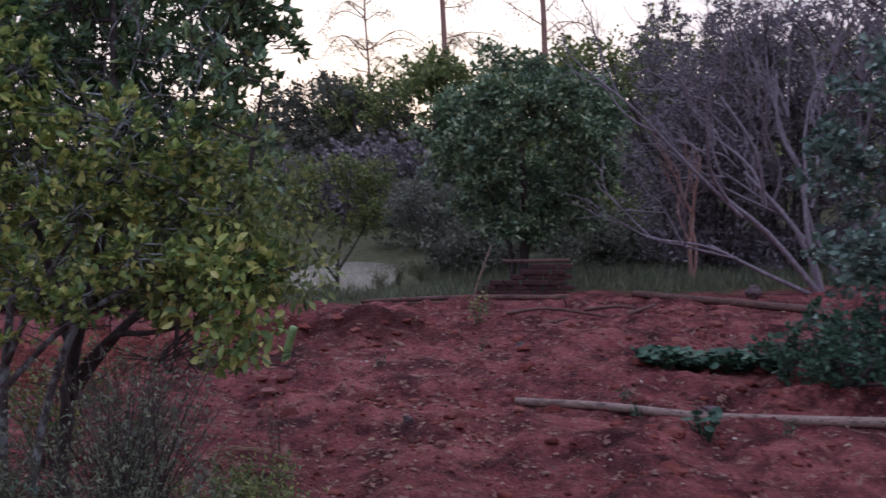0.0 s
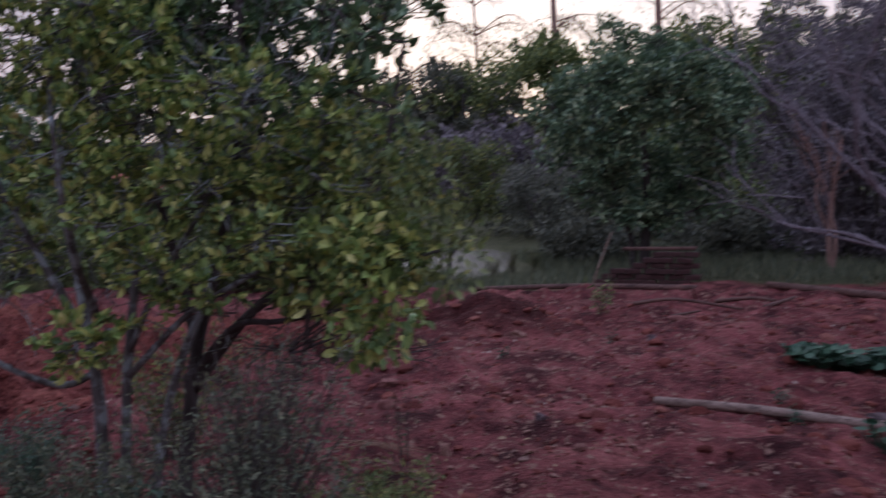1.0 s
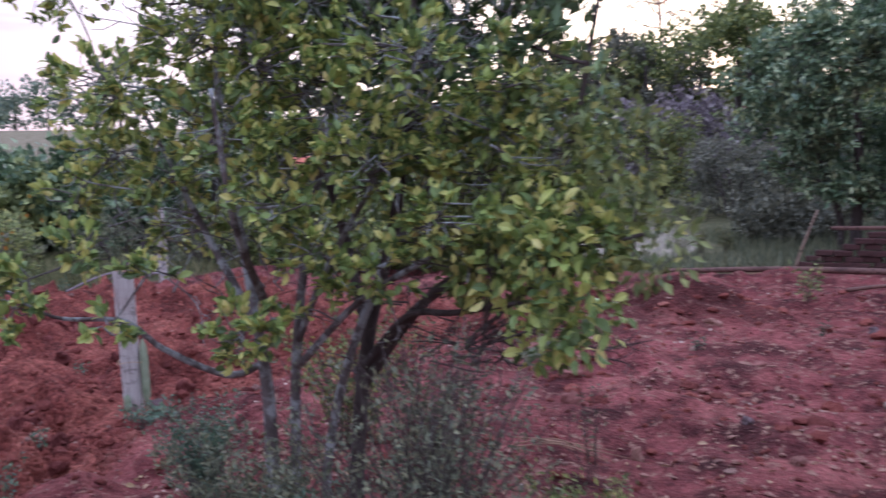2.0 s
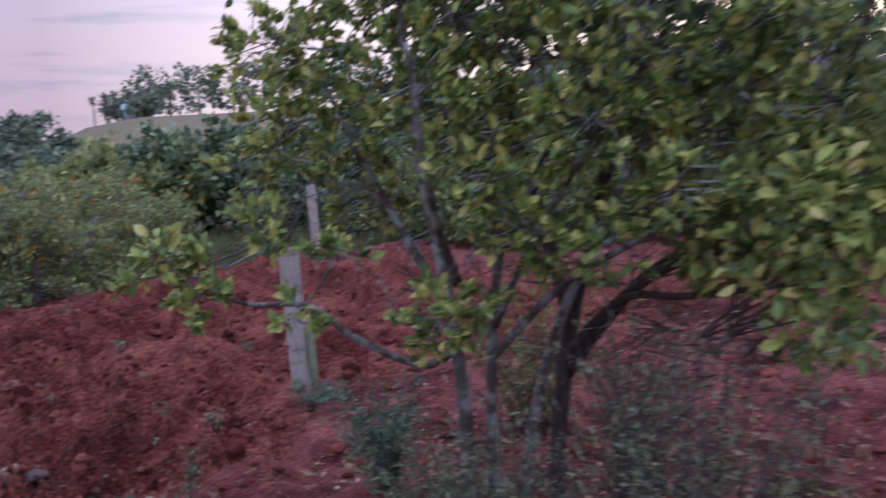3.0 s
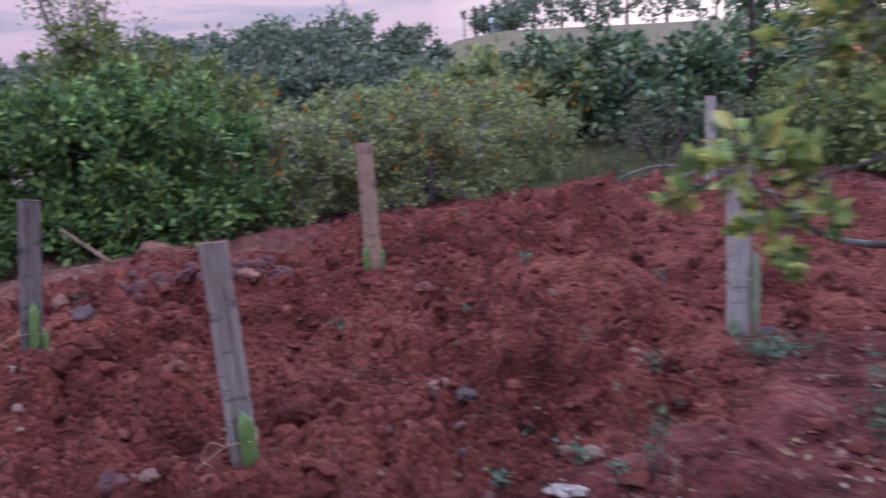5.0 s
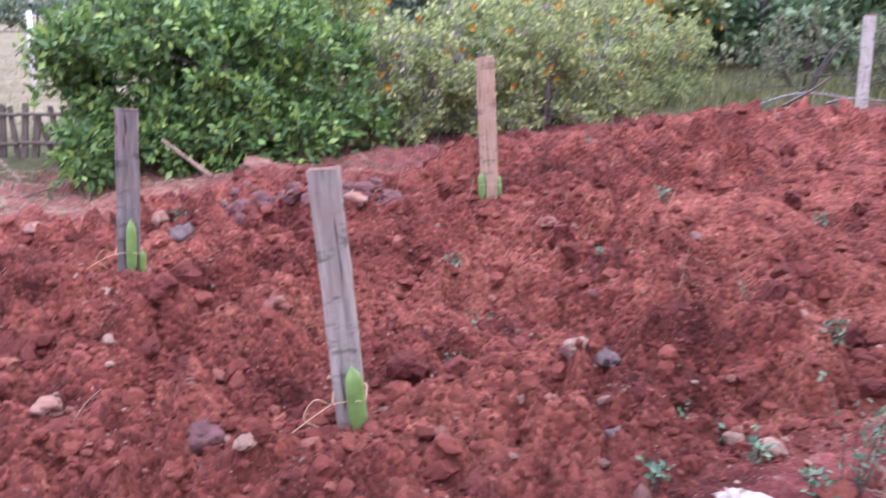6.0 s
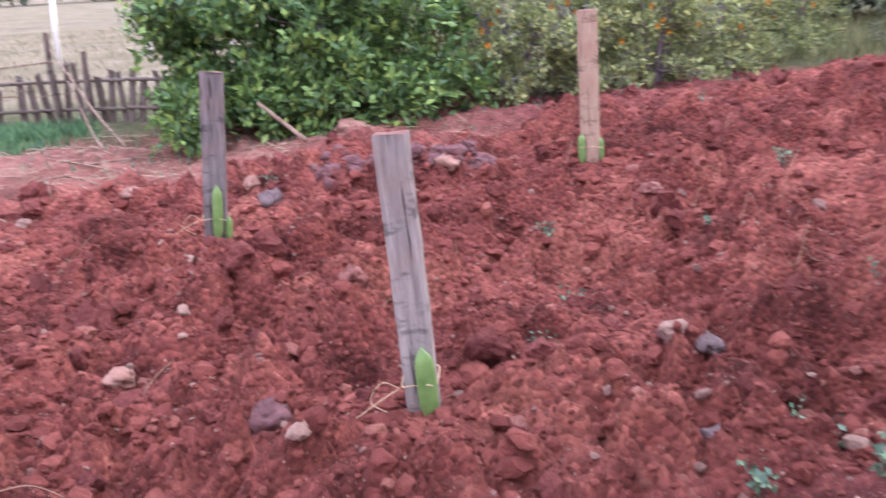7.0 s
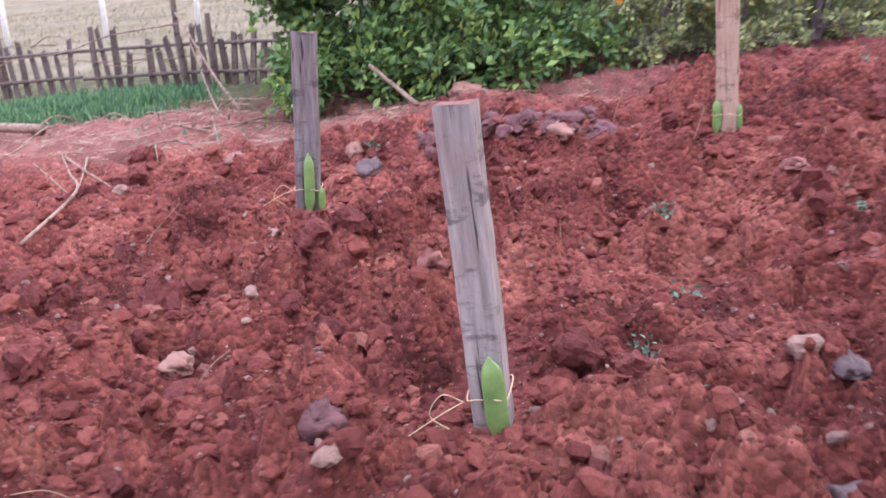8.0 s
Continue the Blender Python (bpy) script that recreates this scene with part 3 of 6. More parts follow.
pond = Soup()
pa = np.linspace(0, 2 * np.pi, 40, endpoint=False)
pr = 1 + 0.12 * np.sin(3 * pa + 1) + 0.07 * np.sin(5 * pa)
pond.add(np.concatenate([[[-3.1, 20.6, -0.12]], np.stack([-3.1 + 1.6 * pr * np.cos(pa) - 1.1 * pr * np.sin(pa), 20.6 + 5.3 * pr * np.sin(pa), np.full(40, -0.12)], -1)]),
         (), [(0, i + 1, (i + 1) % 40 + 1) for i in range(40)])
tagged(part("pond", pond, WATER), "small still pond mirroring the pale evening sky", "water", kind="structure")


# ---- clods, stones, weeds ----
def lump_template(seed, sub):
    bm = bmesh.new()
    bmesh.ops.create_icosphere(bm, subdivisions=sub, radius=1)
    v = np.array([x.co[:] for x in bm.verts])
    t = np.array([[q.index for q in f.verts] for f in bm.faces])
    bm.free()
    r = np.random.default_rng(seed)
    f = np.ones(len(v))
    for _ in range(9):
        d = unit(r.normal(size=3))
        f = np.minimum(f, r.uniform(0.45, 0.9) / np.maximum(v @ d, 0.3))
    v = v * f[:, None] * r.uniform(0.7, 1.3, 3)
    return v + r.normal(size=v.shape) * (0.07 if sub > 1 else 0.12), t


LUMPS = [lump_template(s, 2) for s in range(6)]


def big_lump(seed):
    v, t = lump_template(seed, 3)
    r = np.random.default_rng(seed)
    for freq, amp in ((3, 0.10), (6, 0.06), (11, 0.04), (19, 0.022)):
        for _ in range(2):
            d = unit(r.normal(size=(3, 3)))
            v = v + amp * np.sin(v @ d * freq + r.normal(size=3) * 3) * unit(v)
    return v + r.normal(size=v.shape) * 0.02, t


BLOCKS = [big_lump(s + 40) for s in range(6)]
CHIPS = [lump_template(s + 20, 1) for s in range(5)]


def turned(n):
    q = unit(rng.normal(size=(n, 4)))
    w, x, y, z = q.T
    return np.stack([np.stack([1 - 2 * (y * y + z * z), 2 * (x * y - z * w), 2 * (x * z + y * w)], -1),
                     np.stack([2 * (x * y + z * w), 1 - 2 * (x * x + z * z), 2 * (y * z - x * w)], -1),
                     np.stack([2 * (x * z - y * w), 2 * (y * z + x * w), 1 - 2 * (x * x + y * y)], -1)], -2)


def scatter(name, label, xy, size, templates, mat, sink=0.25, flat=0.75):
    s = Soup()
    z = height(xy[:, 0], xy[:, 1])
    rot = turned(len(xy))
    pick = rng.integers(0, len(templates), len(xy))
    for k, (v, t) in enumerate(templates):
        w = np.where(pick == k)[0]
        if not len(w):
            continue
        p = np.einsum("nij,vj->nvi", rot[w], v) * size[w][:, None, None] * np.array([1, 1, flat])
        p += np.stack([xy[w, 0], xy[w, 1], z[w] + size[w] * (0.5 - sink)], -1)[:, None]
        f = (np.arange(len(w)) * len(v))[:, None, None] + t
        s.add(p.reshape(-1, 3), (), f.reshape(-1, 3))
    return tagged(part(name, s, mat), label, "soil", kind="stuff")


def in_box(n, x0, x1, y0, y1):
    return np.stack([rng.uniform(x0, x1, n), rng.uniform(y0, y1, n)], -1)


spots = in_box(2600, -8.8, -2.4, 0.4, 8.6)
spots = spots[tilled(spots[:, 0], spots[:, 1]) > 0.5]
scatter("soil_clods", "rough broken clods of red tilled soil", spots, 0.018 + 0.034 * rng.random(len(spots)) ** 2.4, LUMPS, CLOD, 0.40)
spots = in_box(1700, -6.8, -2.9, 0.8, 4.8)
spots = spots[(tilled(spots[:, 0], spots[:, 1]) > 0.6) & (value_noise(spots[:, 0], spots[:, 1], 0.5, 71) > 0.4)]
scatter("broken_clods", "fist-sized broken clods of red soil", spots, 0.020 + 0.034 * rng.random(len(spots)) ** 2.0, LUMPS, CLOD, 0.42, 0.85)
spots = np.concatenate([in_box(8000, -8.9, -2.2, 0.3, 8.8), in_box(16000, -6.6, -3.0, 1.0, 4.6)])
spots = spots[tilled(spots[:, 0], spots[:, 1]) > 0.4]
scatter("soil_crumbs", "small crumbs of loose red soil", spots, 0.004 + 0.015 * rng.random(len(spots)) ** 2.6, CHIPS, CRUMB, 0.2)
spots = in_box(7500, -3.6, 5.5, 2.0, 12.0)
scatter("yard_gravel", "scattered crumbs and pebbles on bare red soil", spots, 0.006 + 0.024 * rng.random(len(spots)) ** 3.0, CHIPS, YARD_CHIP, 0.2, 0.6)
spots = in_box(2600, -2.6, 4.2, 3.2, 11.0)
spots = spots[value_noise(spots[:, 0], spots[:, 1], 0.8, 81) > 0.55]
scatter("pale_chips", "small pale stone chips strewn on bare red soil", spots, 0.008 + 0.022 * rng.random(len(spots)) ** 2.2, CHIPS, PALE_STONE, 0.15, 0.4)
spots = in_box(650, -3.4, 4.5, 3.0, 11.5)
scatter("yard_clods", "clods and lumps on bare red soil", spots, 0.025 + 0.06 * rng.random(len(spots)) ** 2.5, LUMPS, CLOD, 0.38, 0.55)
bits = Soup()
spots = in_box(9000, -3.8, 4.5, 2.2, 11.5)
keep = value_noise(spots[:, 0], spots[:, 1], 0.7, 61) * rng.random(len(spots)) > 0.22
spots = spots[keep & (tilled(spots[:, 0], spots[:, 1]) < 0.6)]
n = len(spots)
flat = rng.normal(size=(n, 3)) * np.array([1, 1, 0.25])
size = 0.012 + 0.035 * rng.random(n) ** 2
leaves(bits, np.stack([spots[:, 0], spots[:, 1], height(spots[:, 0], spots[:, 1]) + 0.008], -1), flat, size, size * 0.55, 0.15)
tagged(part("dry_litter", bits, LITTER), "dry leaf bits and chips littering red soil", "litter", kind="stuff")
spots = in_box(260, -7.5, -6.45, 2.75, 4.1)
spots = spots[np.hypot((spots[:, 0] + 6.95) / 0.5, (spots[:, 1] - 3.4) / 0.65) < 0.7 + 0.5 * rng.random(len(spots))]
scatter("grey_lumps", "purple-grey lumps of stony subsoil in tilled soil", spots, 0.022 + 0.06 * rng.random(len(spots)) ** 2.2, LUMPS, DARK_CLOD, 0.35, 0.8)
fallen = Soup()
spots = np.concatenate([in_box(1500, -2.95, -1.1, 2.5, 4.8), in_box(500, -1.4, 0.6, 2.6, 5.6)])
spots = spots[value_noise(spots[:, 0], spots[:, 1], 0.6, 91) > 0.38]
n = len(spots)
size = 0.022 + 0.030 * rng.random(n)
leaves(fallen, np.stack([spots[:, 0], spots[:, 1], height(spots[:, 0], spots[:, 1]) + 0.008], -1), rng.normal(size=(n, 3)) * np.array([1, 1, 0.3]), size, size * 0.55, 0.3, True)
tagged(part("fallen_leaves", fallen, FALLEN), "tan and pinkish fallen leaves under citrus tree", "leaves", kind="stuff")
block_meshes = [mesh_of("soil_clod", v, t, BLOCK, False) for v, t in BLOCKS]
placed = 0
while placed < 235:
    x, y = rng.uniform(-8.6, -3.3), rng.uniform(0.8, 7.5)
    r = 0.042 + 0.062 * rng.random() ** 2.0
    if tilled(np.array(x), np.array(y)) < 0.6 or min(math.hypot(x - px, y - py) for px, py in ((-4.2, 2.42), (-6.4, 2.13), (-6.5, 4.48), (-3.8, 4.86))) < 0.16 + r:
        continue
    clod = new("soil_clod", block_meshes[int(rng.integers(0, 6))])
    clod.matrix_world = pose(x, y, float(height(x, y)) + 0.02 * r, *(rng.uniform(0, 360, 3))) @ Matrix.Diagonal((r, r, r * 0.9, 1))
    tagged(clod, "large rough clod of red tilled soil", "clod", "large soil clods")
    placed += 1


def stone(label, x, y, r, mat, name="stone", tall=0.7, wide=1.0):
    v, t = BLOCKS[int(rng.integers(0, 6))]
    p = np.einsum("ij,vj->vi", turned(1)[0], v) * np.array([wide, 1, tall]) * r * 0.8
    s = Soup().add(p, (), t)
    ob = part(name, s, mat, None, "", True)
    ob.location = (x, y, hz(x, y) + r * tall * 0.28)
    return tagged(ob, label, "stone")


# ---- posts with tied cactus cuttings ----
def post(label, base, top, wide, deep, turn, mat, round_post=False, worn=0.004):
    """A stake of split wood, from base to top, sunk a little into the soil."""
    base, top = Vector(base), Vector(top)
    root = thing("post", label, "post", tuple(base), "planted posts")
    axis_z = (top - base)
    long = axis_z.length
    up = axis_z.normalized()
    away = Vector((-math.cos(radians(turn)), -math.sin(radians(turn)), 0))
    away = (away - up * away.dot(up)).normalized()
    right = away.cross(up)
    q = Matrix((right, away, up)).transposed().to_4x4()
    n = 12 if round_post else 4
    r = np.random.default_rng(int(abs(base.x) * 100))
    corners = []
    for k in range(n):
        a = 2 * math.pi * (k + 0.5) / n
        if round_post:
            corners.append((0.5 * wide * math.cos(a), 0.5 * deep * math.sin(a)))
        else:
            sx, sy = math.copysign(1, math.cos(a)), math.copysign(1, math.sin(a))
            cut = 0.006
            pair = [(sx * (wide / 2 - cut), sy * deep / 2), (sx * wide / 2, sy * (deep / 2 - cut))]
            corners += pair if sx * sy < 0 else pair[::-1]
    if not round_post:
        corners.sort(key=lambda c: math.atan2(c[1], c[0]))
    n = len(corners)
    rows = np.linspace(-0.10, long, 15)
    verts, quads = [], []
    for h in rows:
        shrink = 1.0 + 0.005 * math.sin(h * 9 + base.x * 5)
        shift = 0.0006 * r.normal(size=2)
        for cx, cy in corners:
            verts.append((cx * shrink + shift[0] + 0.0008 * r.normal(), cy * shrink + shift[1] + 0.0008 * r.normal(), h + (worn * r.normal() if h == rows[-1] else 0)))
    for i in range(len(rows) - 1):
        for k in range(n):
            quads.append((i * n + k, i * n + (k + 1) % n, (i + 1) * n + (k + 1) % n, (i + 1) * n + k))
    body = part("post_body", Soup().add(verts, quads), mat, root)
    body.matrix_local = q
    ring = np.array(verts[-n:])
    cap_v = np.concatenate([ring, [[0, 0, ring[:, 2].mean() + 0.003]]])
    cap = part("post_end", Soup().add(cap_v, (), [(k, (k + 1) % n, n) for k in range(n)]), POST_END, root, "end grain dusted with red soil")
    cap.matrix_local = q
    return root, q


def cactus(root, q, x, y, long, wide, turn=0.0, lift=0.0, skin=None):
    """A three-ribbed cutting stood against a post, tied with twine."""
    rows, ring = 14, 12
    verts, quads = [], []
    for i in range(rows):
        f = i / (rows - 1)
        w = wide * min(1, (0.25 + 3.2 * f)) * math.sqrt(max(0.02, 1 - max(0, f - 0.72) ** 2 / 0.08))
        for k in range(ring):
            a = 2 * math.pi * k / ring
            rib = 0.62 + 0.38 * math.cos(1.5 * a) ** 2 * (1 + 0.12 * math.sin(f * 40))
            verts.append((w * 0.5 * rib * math.cos(a), w * 0.32 * rib * math.sin(a), lift - 0.02 + f * long))
    for i in range(rows - 1):
        for k in range(ring):
            quads.append((i * ring + k, i * ring + (k + 1) % ring, (i + 1) * ring + (k + 1) % ring, (i + 1) * ring + k))
    tip = len(verts)
    verts.append((0, 0, lift + long - 0.012))
    tris = [((rows - 1) * ring + k, (rows - 1) * ring + (k + 1) % ring, tip) for k in range(ring)]
    cut = thing("cactus_cutting", "green ribbed cactus cutting tied to a post with twine", "cactus", root.location, "cactus cuttings")
    place = q @ Matrix.Translation((x, y, 0)) @ Matrix.Rotation(radians(turn), 4, "Z")
    stem = part("stem", Soup().add(verts, quads, tris), skin or CACTUS, cut, "", True)
    stem.matrix_local = place
    return cut


def twine(root, q, wide, deep, h, tail=True):
    a = np.linspace(0, 2 * math.pi, 26)
    sx = np.sign(np.cos(a)) * np.abs(np.cos(a)) ** 0.5
    sy = np.sign(np.sin(a)) * np.abs(np.sin(a)) ** 0.5
    loop = np.stack([sx * wide, sy * deep, h + 0.006 * np.sin(3 * a)], -1)
    s = Soup().add(*tube(loop, 0.0022, 5, False))
    if tail:
        s.add(*tube(curve_through([(-wide, -deep, h), (-wide - 0.05, -deep - 0.02, h + 0.03), (-wide - 0.09, -deep - 0.02, h - 0.03), (-wide - 0.03, -deep - 0.03, h - 0.07)], 6), 0.0016, 5))
        s.add(*tube(curve_through([(-wide, -deep, h), (-wide - 0.06, -deep - 0.04, h - 0.02), (-wide - 0.17, -deep - 0.05, h - 0.09)], 6), 0.0016, 5))
    t = thing("twine", "loop of pale twine knotted round a post", "twine", root.location, "twine ties")
    ob = part("cord", s, TWINE, t)
    ob.matrix_local = q


p1, q1 = post("leaning grey weathered squared post with dark cracks", (-4.257, 2.450, -0.03), (-4.308, 2.417, 0.812), 0.098, 0.085, -26, POST_GREY)
cactus(p1, q1, 0.020, -0.062, 0.24, 0.070, 0, -0.02)
twine(p1, q1, 0.056, 0.078, 0.085)
p2, q2 = post("dark grey weathered squared post in tilled soil", (-6.475, 2.10, -0.04), (-6.50, 2.187, 0.806), 0.115, 0.10, -12, POST_DARK)
cactus(p2, q2, 0.012, -0.075, 0.31, 0.06, 0, -0.01)
cactus(p2, q2, 0.068, -0.05, 0.13, 0.05, 40, 0.0)
twine(p2, q2, 0.066, 0.085, 0.10)
p3, q3 = post("tan round-edged wooden post in tilled soil", (-6.56, 4.455, 0.05), (-6.62, 4.455, 0.965), 0.125, 0.115, -35, POST_TAN, True)
cactus(p3, q3, -0.052, -0.055, 0.19, 0.055, -20, 0.0)
cactus(p3, q3, 0.065, -0.01, 0.16, 0.06, 60, 0.0)
twine(p3, q3, 0.075, 0.08, 0.09, False)
p4, q4 = post("pale grey wooden post beside the citrus tree", (-3.93, 5.12, 0.0), (-3.95, 5.12, 0.89), 0.125, 0.115, -55, POST_PALE, True)
cactus(p4, q4, 0.084, -0.02, 0.46, 0.06, 30, 0.0, CACTUS_GREY)
cactus(p4, q4, -0.03, -0.085, 0.12, 0.05, 0, 0.0, CACTUS_GREY)
twine(p4, q4, 0.075, 0.08, 0.30, False)
stone("dark round stone at the foot of a pale post", -3.78, 5.16, 0.06, GREY_STONE, "stone", 0.9, 1.0)
post("thin pale post at the plot's far edge", (-7.87, 10.24, 0.0), (-7.90, 10.24, 1.12), 0.13, 0.13, 10, POST_PALE, True)

# ---- the near citrus tree ----
A = (-1.78, 3.42, 0.0)
a_stems = [
    [(0, 0, -0.05, 0.030), (-0.01, 0.01, 0.3, 0.026), (0.0, -0.01, 0.7, 0.023), (-0.06, 0.0, 1.1, 0.019), (-0.12, -0.03, 1.6, 0.013), (-0.10, -0.06, 2.3, 0.009)],
    [(0.05, 0.05, -0.05, 0.024), (0.06, 0.06, 0.4, 0.020), (0.08, 0.07, 0.8, 0.018), (0.16, 0.08, 1.3, 0.014), (0.34, 0.05, 1.8, 0.010)],
    [(0.14, 0.12, -0.05, 0.022), (0.15, 0.13, 0.35, 0.018), (0.26, 0.16, 0.8, 0.016), (0.48, 0.18, 1.25, 0.016), (0.72, 0.15, 1.6, 0.008)],
    [(0.0, 0.0, 0.78, 0.014), (-0.10, -0.10, 0.75, 0.013), (-0.24, -0.26, 0.87, 0.011), (-0.31, -0.36, 0.98, 0.009), (-0.45, -0.52, 1.02, 0.006), (-0.56, -0.66, 1.16, 0.004)],
    [(-0.03, 0.0, 0.9, 0.018), (-0.25, 0.05, 1.2, 0.014), (-0.5, 0.02, 1.7, 0.007)],
    [(0.0, 0.0, 1.0, 0.018), (0.1, -0.3, 1.3, 0.012), (0.15, -0.45, 1.7, 0.007)],
    [(0.08, 0.07, 0.75, 0.015), (0.35, 0.05, 1.0, 0.012), (0.7, 0.0, 1.2, 0.009), (1.0, 0.0, 1.45, 0.005)],
    [(0.09, 0.07, 0.85, 0.014), (0.3, -0.05, 1.15, 0.011), (0.55, -0.1, 1.5, 0.008), (0.7, -0.1, 1.9, 0.004)],
]
a_clumps = [(-0.60, -0.74, 1.13, 0.09), (-0.45, -0.79, 1.20, 0.11), (-0.53, -0.60, 1.06, 0.10), (-0.37, -0.67, 1.16, 0.12), (-0.20, -0.54, 1.00, 0.10), (-0.42, -0.72, 1.02, 0.09), (-0.22, -0.60, 1.24, 0.11), (-0.08, -0.50, 1.16, 0.11),
            (-0.62, 0.0, 1.55, 0.24), (-0.42, -0.2, 1.75, 0.26), (-0.35, 0.15, 2.05, 0.27), (-0.70, -0.15, 1.38, 0.16), (-0.55, 0.25, 1.30, 0.22),
            (-0.05, -0.1, 1.95, 0.28), (-0.05, 0.2, 2.25, 0.26), (-0.20, -0.25, 2.30, 0.28), (0.10, -0.30, 1.60, 0.22), (0.0, 0.1, 1.55, 0.20),
            (0.30, -0.1, 1.70, 0.26), (0.45, 0.15, 1.55, 0.26), (0.62, 0.05, 1.62, 0.26), (0.75, 0.2, 1.48, 0.24),
            (0.80, 0.05, 1.42, 0.22), (0.30, -0.35, 1.35, 0.15), (0.10, -0.30, 0.95, 0.15), (0.24, -0.28, 0.98, 0.14), (0.02, -0.18, 0.86, 0.10), (0.36, -0.10, 1.08, 0.14),
            (0.95, 0.20, 1.38, 0.20), (0.55, -0.2, 1.45, 0.18), (-0.30, -0.1, 1.45, 0.16), (-0.25, 0.05, 2.6, 0.22), (-0.5, -0.1, 2.55, 0.25),
            (-0.35, 0.2, 1.65, 0.22), (0.55, 0.2, 1.25, 0.18), (-0.75, 0.1, 1.85, 0.22), (0.9, 0.0, 1.55, 0.22), (0.15, -0.2, 1.80, 0.24), (-0.5, 0.1, 2.3, 0.24), (-0.2, 0.3, 1.85, 0.24), (-0.8, -0.05, 2.2, 0.24), (0.30, -0.1, 2.0, 0.18), (0.05, 0.0, 2.2, 0.22), (0.15, -0.25, 2.1, 0.20), (0.5, -0.1, 1.85, 0.18),
            (0.98, -0.10, 1.70, 0.20), (1.10, -0.12, 1.48, 0.18), (1.18, -0.15, 1.28, 0.15), (0.78, -0.25, 1.30, 0.17), (0.60, -0.25, 1.16, 0.13), (0.38, -0.28, 1.22, 0.18), (0.70, -0.22, 1.80, 0.18), (0.45, -0.25, 1.60, 0.20), (0.20, -0.28, 1.45, 0.18)]
def twiggy(root, n, low, high, mat, label):
    """Fine bare twigs inside a crown."""
    s, own = Soup(), np.random.default_rng(n)
    for _ in range(n):
        foot = own.uniform(low, high)
        way = unit(own.normal(size=3) * np.array([1, 1, 0.6]) + np.array([0, 0, 0.3]))
        far = foot + way * own.uniform(0.14, 0.34)
        line = curve_through([foot, (foot + far) / 2 + own.normal(size=3) * 0.03, far], 4)
        s.add(*tube(line, np.linspace(0.0042, 0.0014, len(line)), 4, False))
        for p in line[[3, 5, 6]]:
            tip = p + unit(way + own.normal(size=3) * 0.8) * own.uniform(0.06, 0.14)
            s.add(*tube(np.array([p, (p + tip) / 2 + own.normal(size=3) * 0.01, tip]), [0.0022, 0.0016, 0.001], 4, False))
    part("twig", s, mat, root, label, kind="stuff")


citrus = tree("citrus_tree", "citrus tree with yellow-green leaves and lichen-grey stems", A, a_stems, a_clumps, BARK_A, LEAF_YELLOW, 0.043, 0.024, 16500, fine=True, twig_r=0.003, rosette=True)

twiggy(citrus, 170, (-0.55, -0.2, 0.95), (0.95, 0.25, 2.1), BARK_A, "fine bare lichen-grey twigs")

# ---- the dark tree behind it ----
B = (-1.61, 3.72, 0.0)
b_stems = [
    [(0, 0, -0.05, 0.038), (0.02, 0.0, 0.4, 0.034), (0.12, -0.05, 0.9, 0.031), (0.30, -0.10, 1.4, 0.025), (0.42, -0.15, 2.0, 0.02), (0.45, -0.15, 2.8, 0.01)],
    [(0.08, -0.02, 0.7, 0.028), (0.4, -0.1, 1.05, 0.022), (0.8, -0.3, 1.30, 0.017), (1.1, -0.45, 1.6, 0.012), (1.25, -0.55, 2.1, 0.007)],
    [(0.05, -0.02, 0.72, 0.020), (0.35, -0.15, 1.0, 0.015), (0.65, -0.35, 1.06, 0.012), (0.98, -0.58, 1.14, 0.007)],
    [(0.05, -0.02, 0.75, 0.024), (0.5, -0.2, 1.10, 0.019), (0.9, -0.45, 1.24, 0.014), (1.40, -0.60, 1.36, 0.006)],
    [(0.1, 0.0, 0.9, 0.026), (-0.1, 0.1, 1.5, 0.02), (-0.35, 0.1, 2.2, 0.012)],
]
b_clumps = egg(60, (0.27, 0.40, 2.42), (0.86, 0.66, 0.62), 0.30, 0.3) + [
    (0.40, 0.2, 1.85, 0.30), (0.42, 0.1, 2.1, 0.30), (0.15, 0.3, 1.85, 0.28), (0.62, 0.1, 1.9, 0.25), (-0.1, 0.2, 2.1, 0.28), (1.05, -0.50, 2.15, 0.17), (1.18, -0.58, 2.20, 0.14), (1.0, -0.5, 1.95, 0.16), (0.9, -0.3, 1.75, 0.16), (0.85, -0.2, 2.3, 0.2), (-0.55, 0.2, 2.0, 0.28), (-0.5, 0.2, 2.5, 0.30), (1.1, 0.0, 1.8, 0.2), (-0.45, 0.5, 1.65, 0.26), (-0.1, 0.5, 1.5, 0.24), (0.25, 0.5, 1.55, 0.26), (-0.75, 0.4, 1.9, 0.26), (0.6, 0.45, 1.6, 0.24)]
dark_tree = tree("dark_tree", "dense dark green tree with dark leaning trunk", B, b_stems, b_clumps, BARK_B, LEAF_DARK, 0.070, 0.032, 16000, twig_r=0.004, rosette=True)
dark_tree.scale = (0.86, 0.86, 0.92)
twiggy(dark_tree, 60, (0.0, -0.5, 0.8), (1.1, 0.1, 1.35), BARK_B, "fine dark bare twigs")
olive_leaves = Soup()
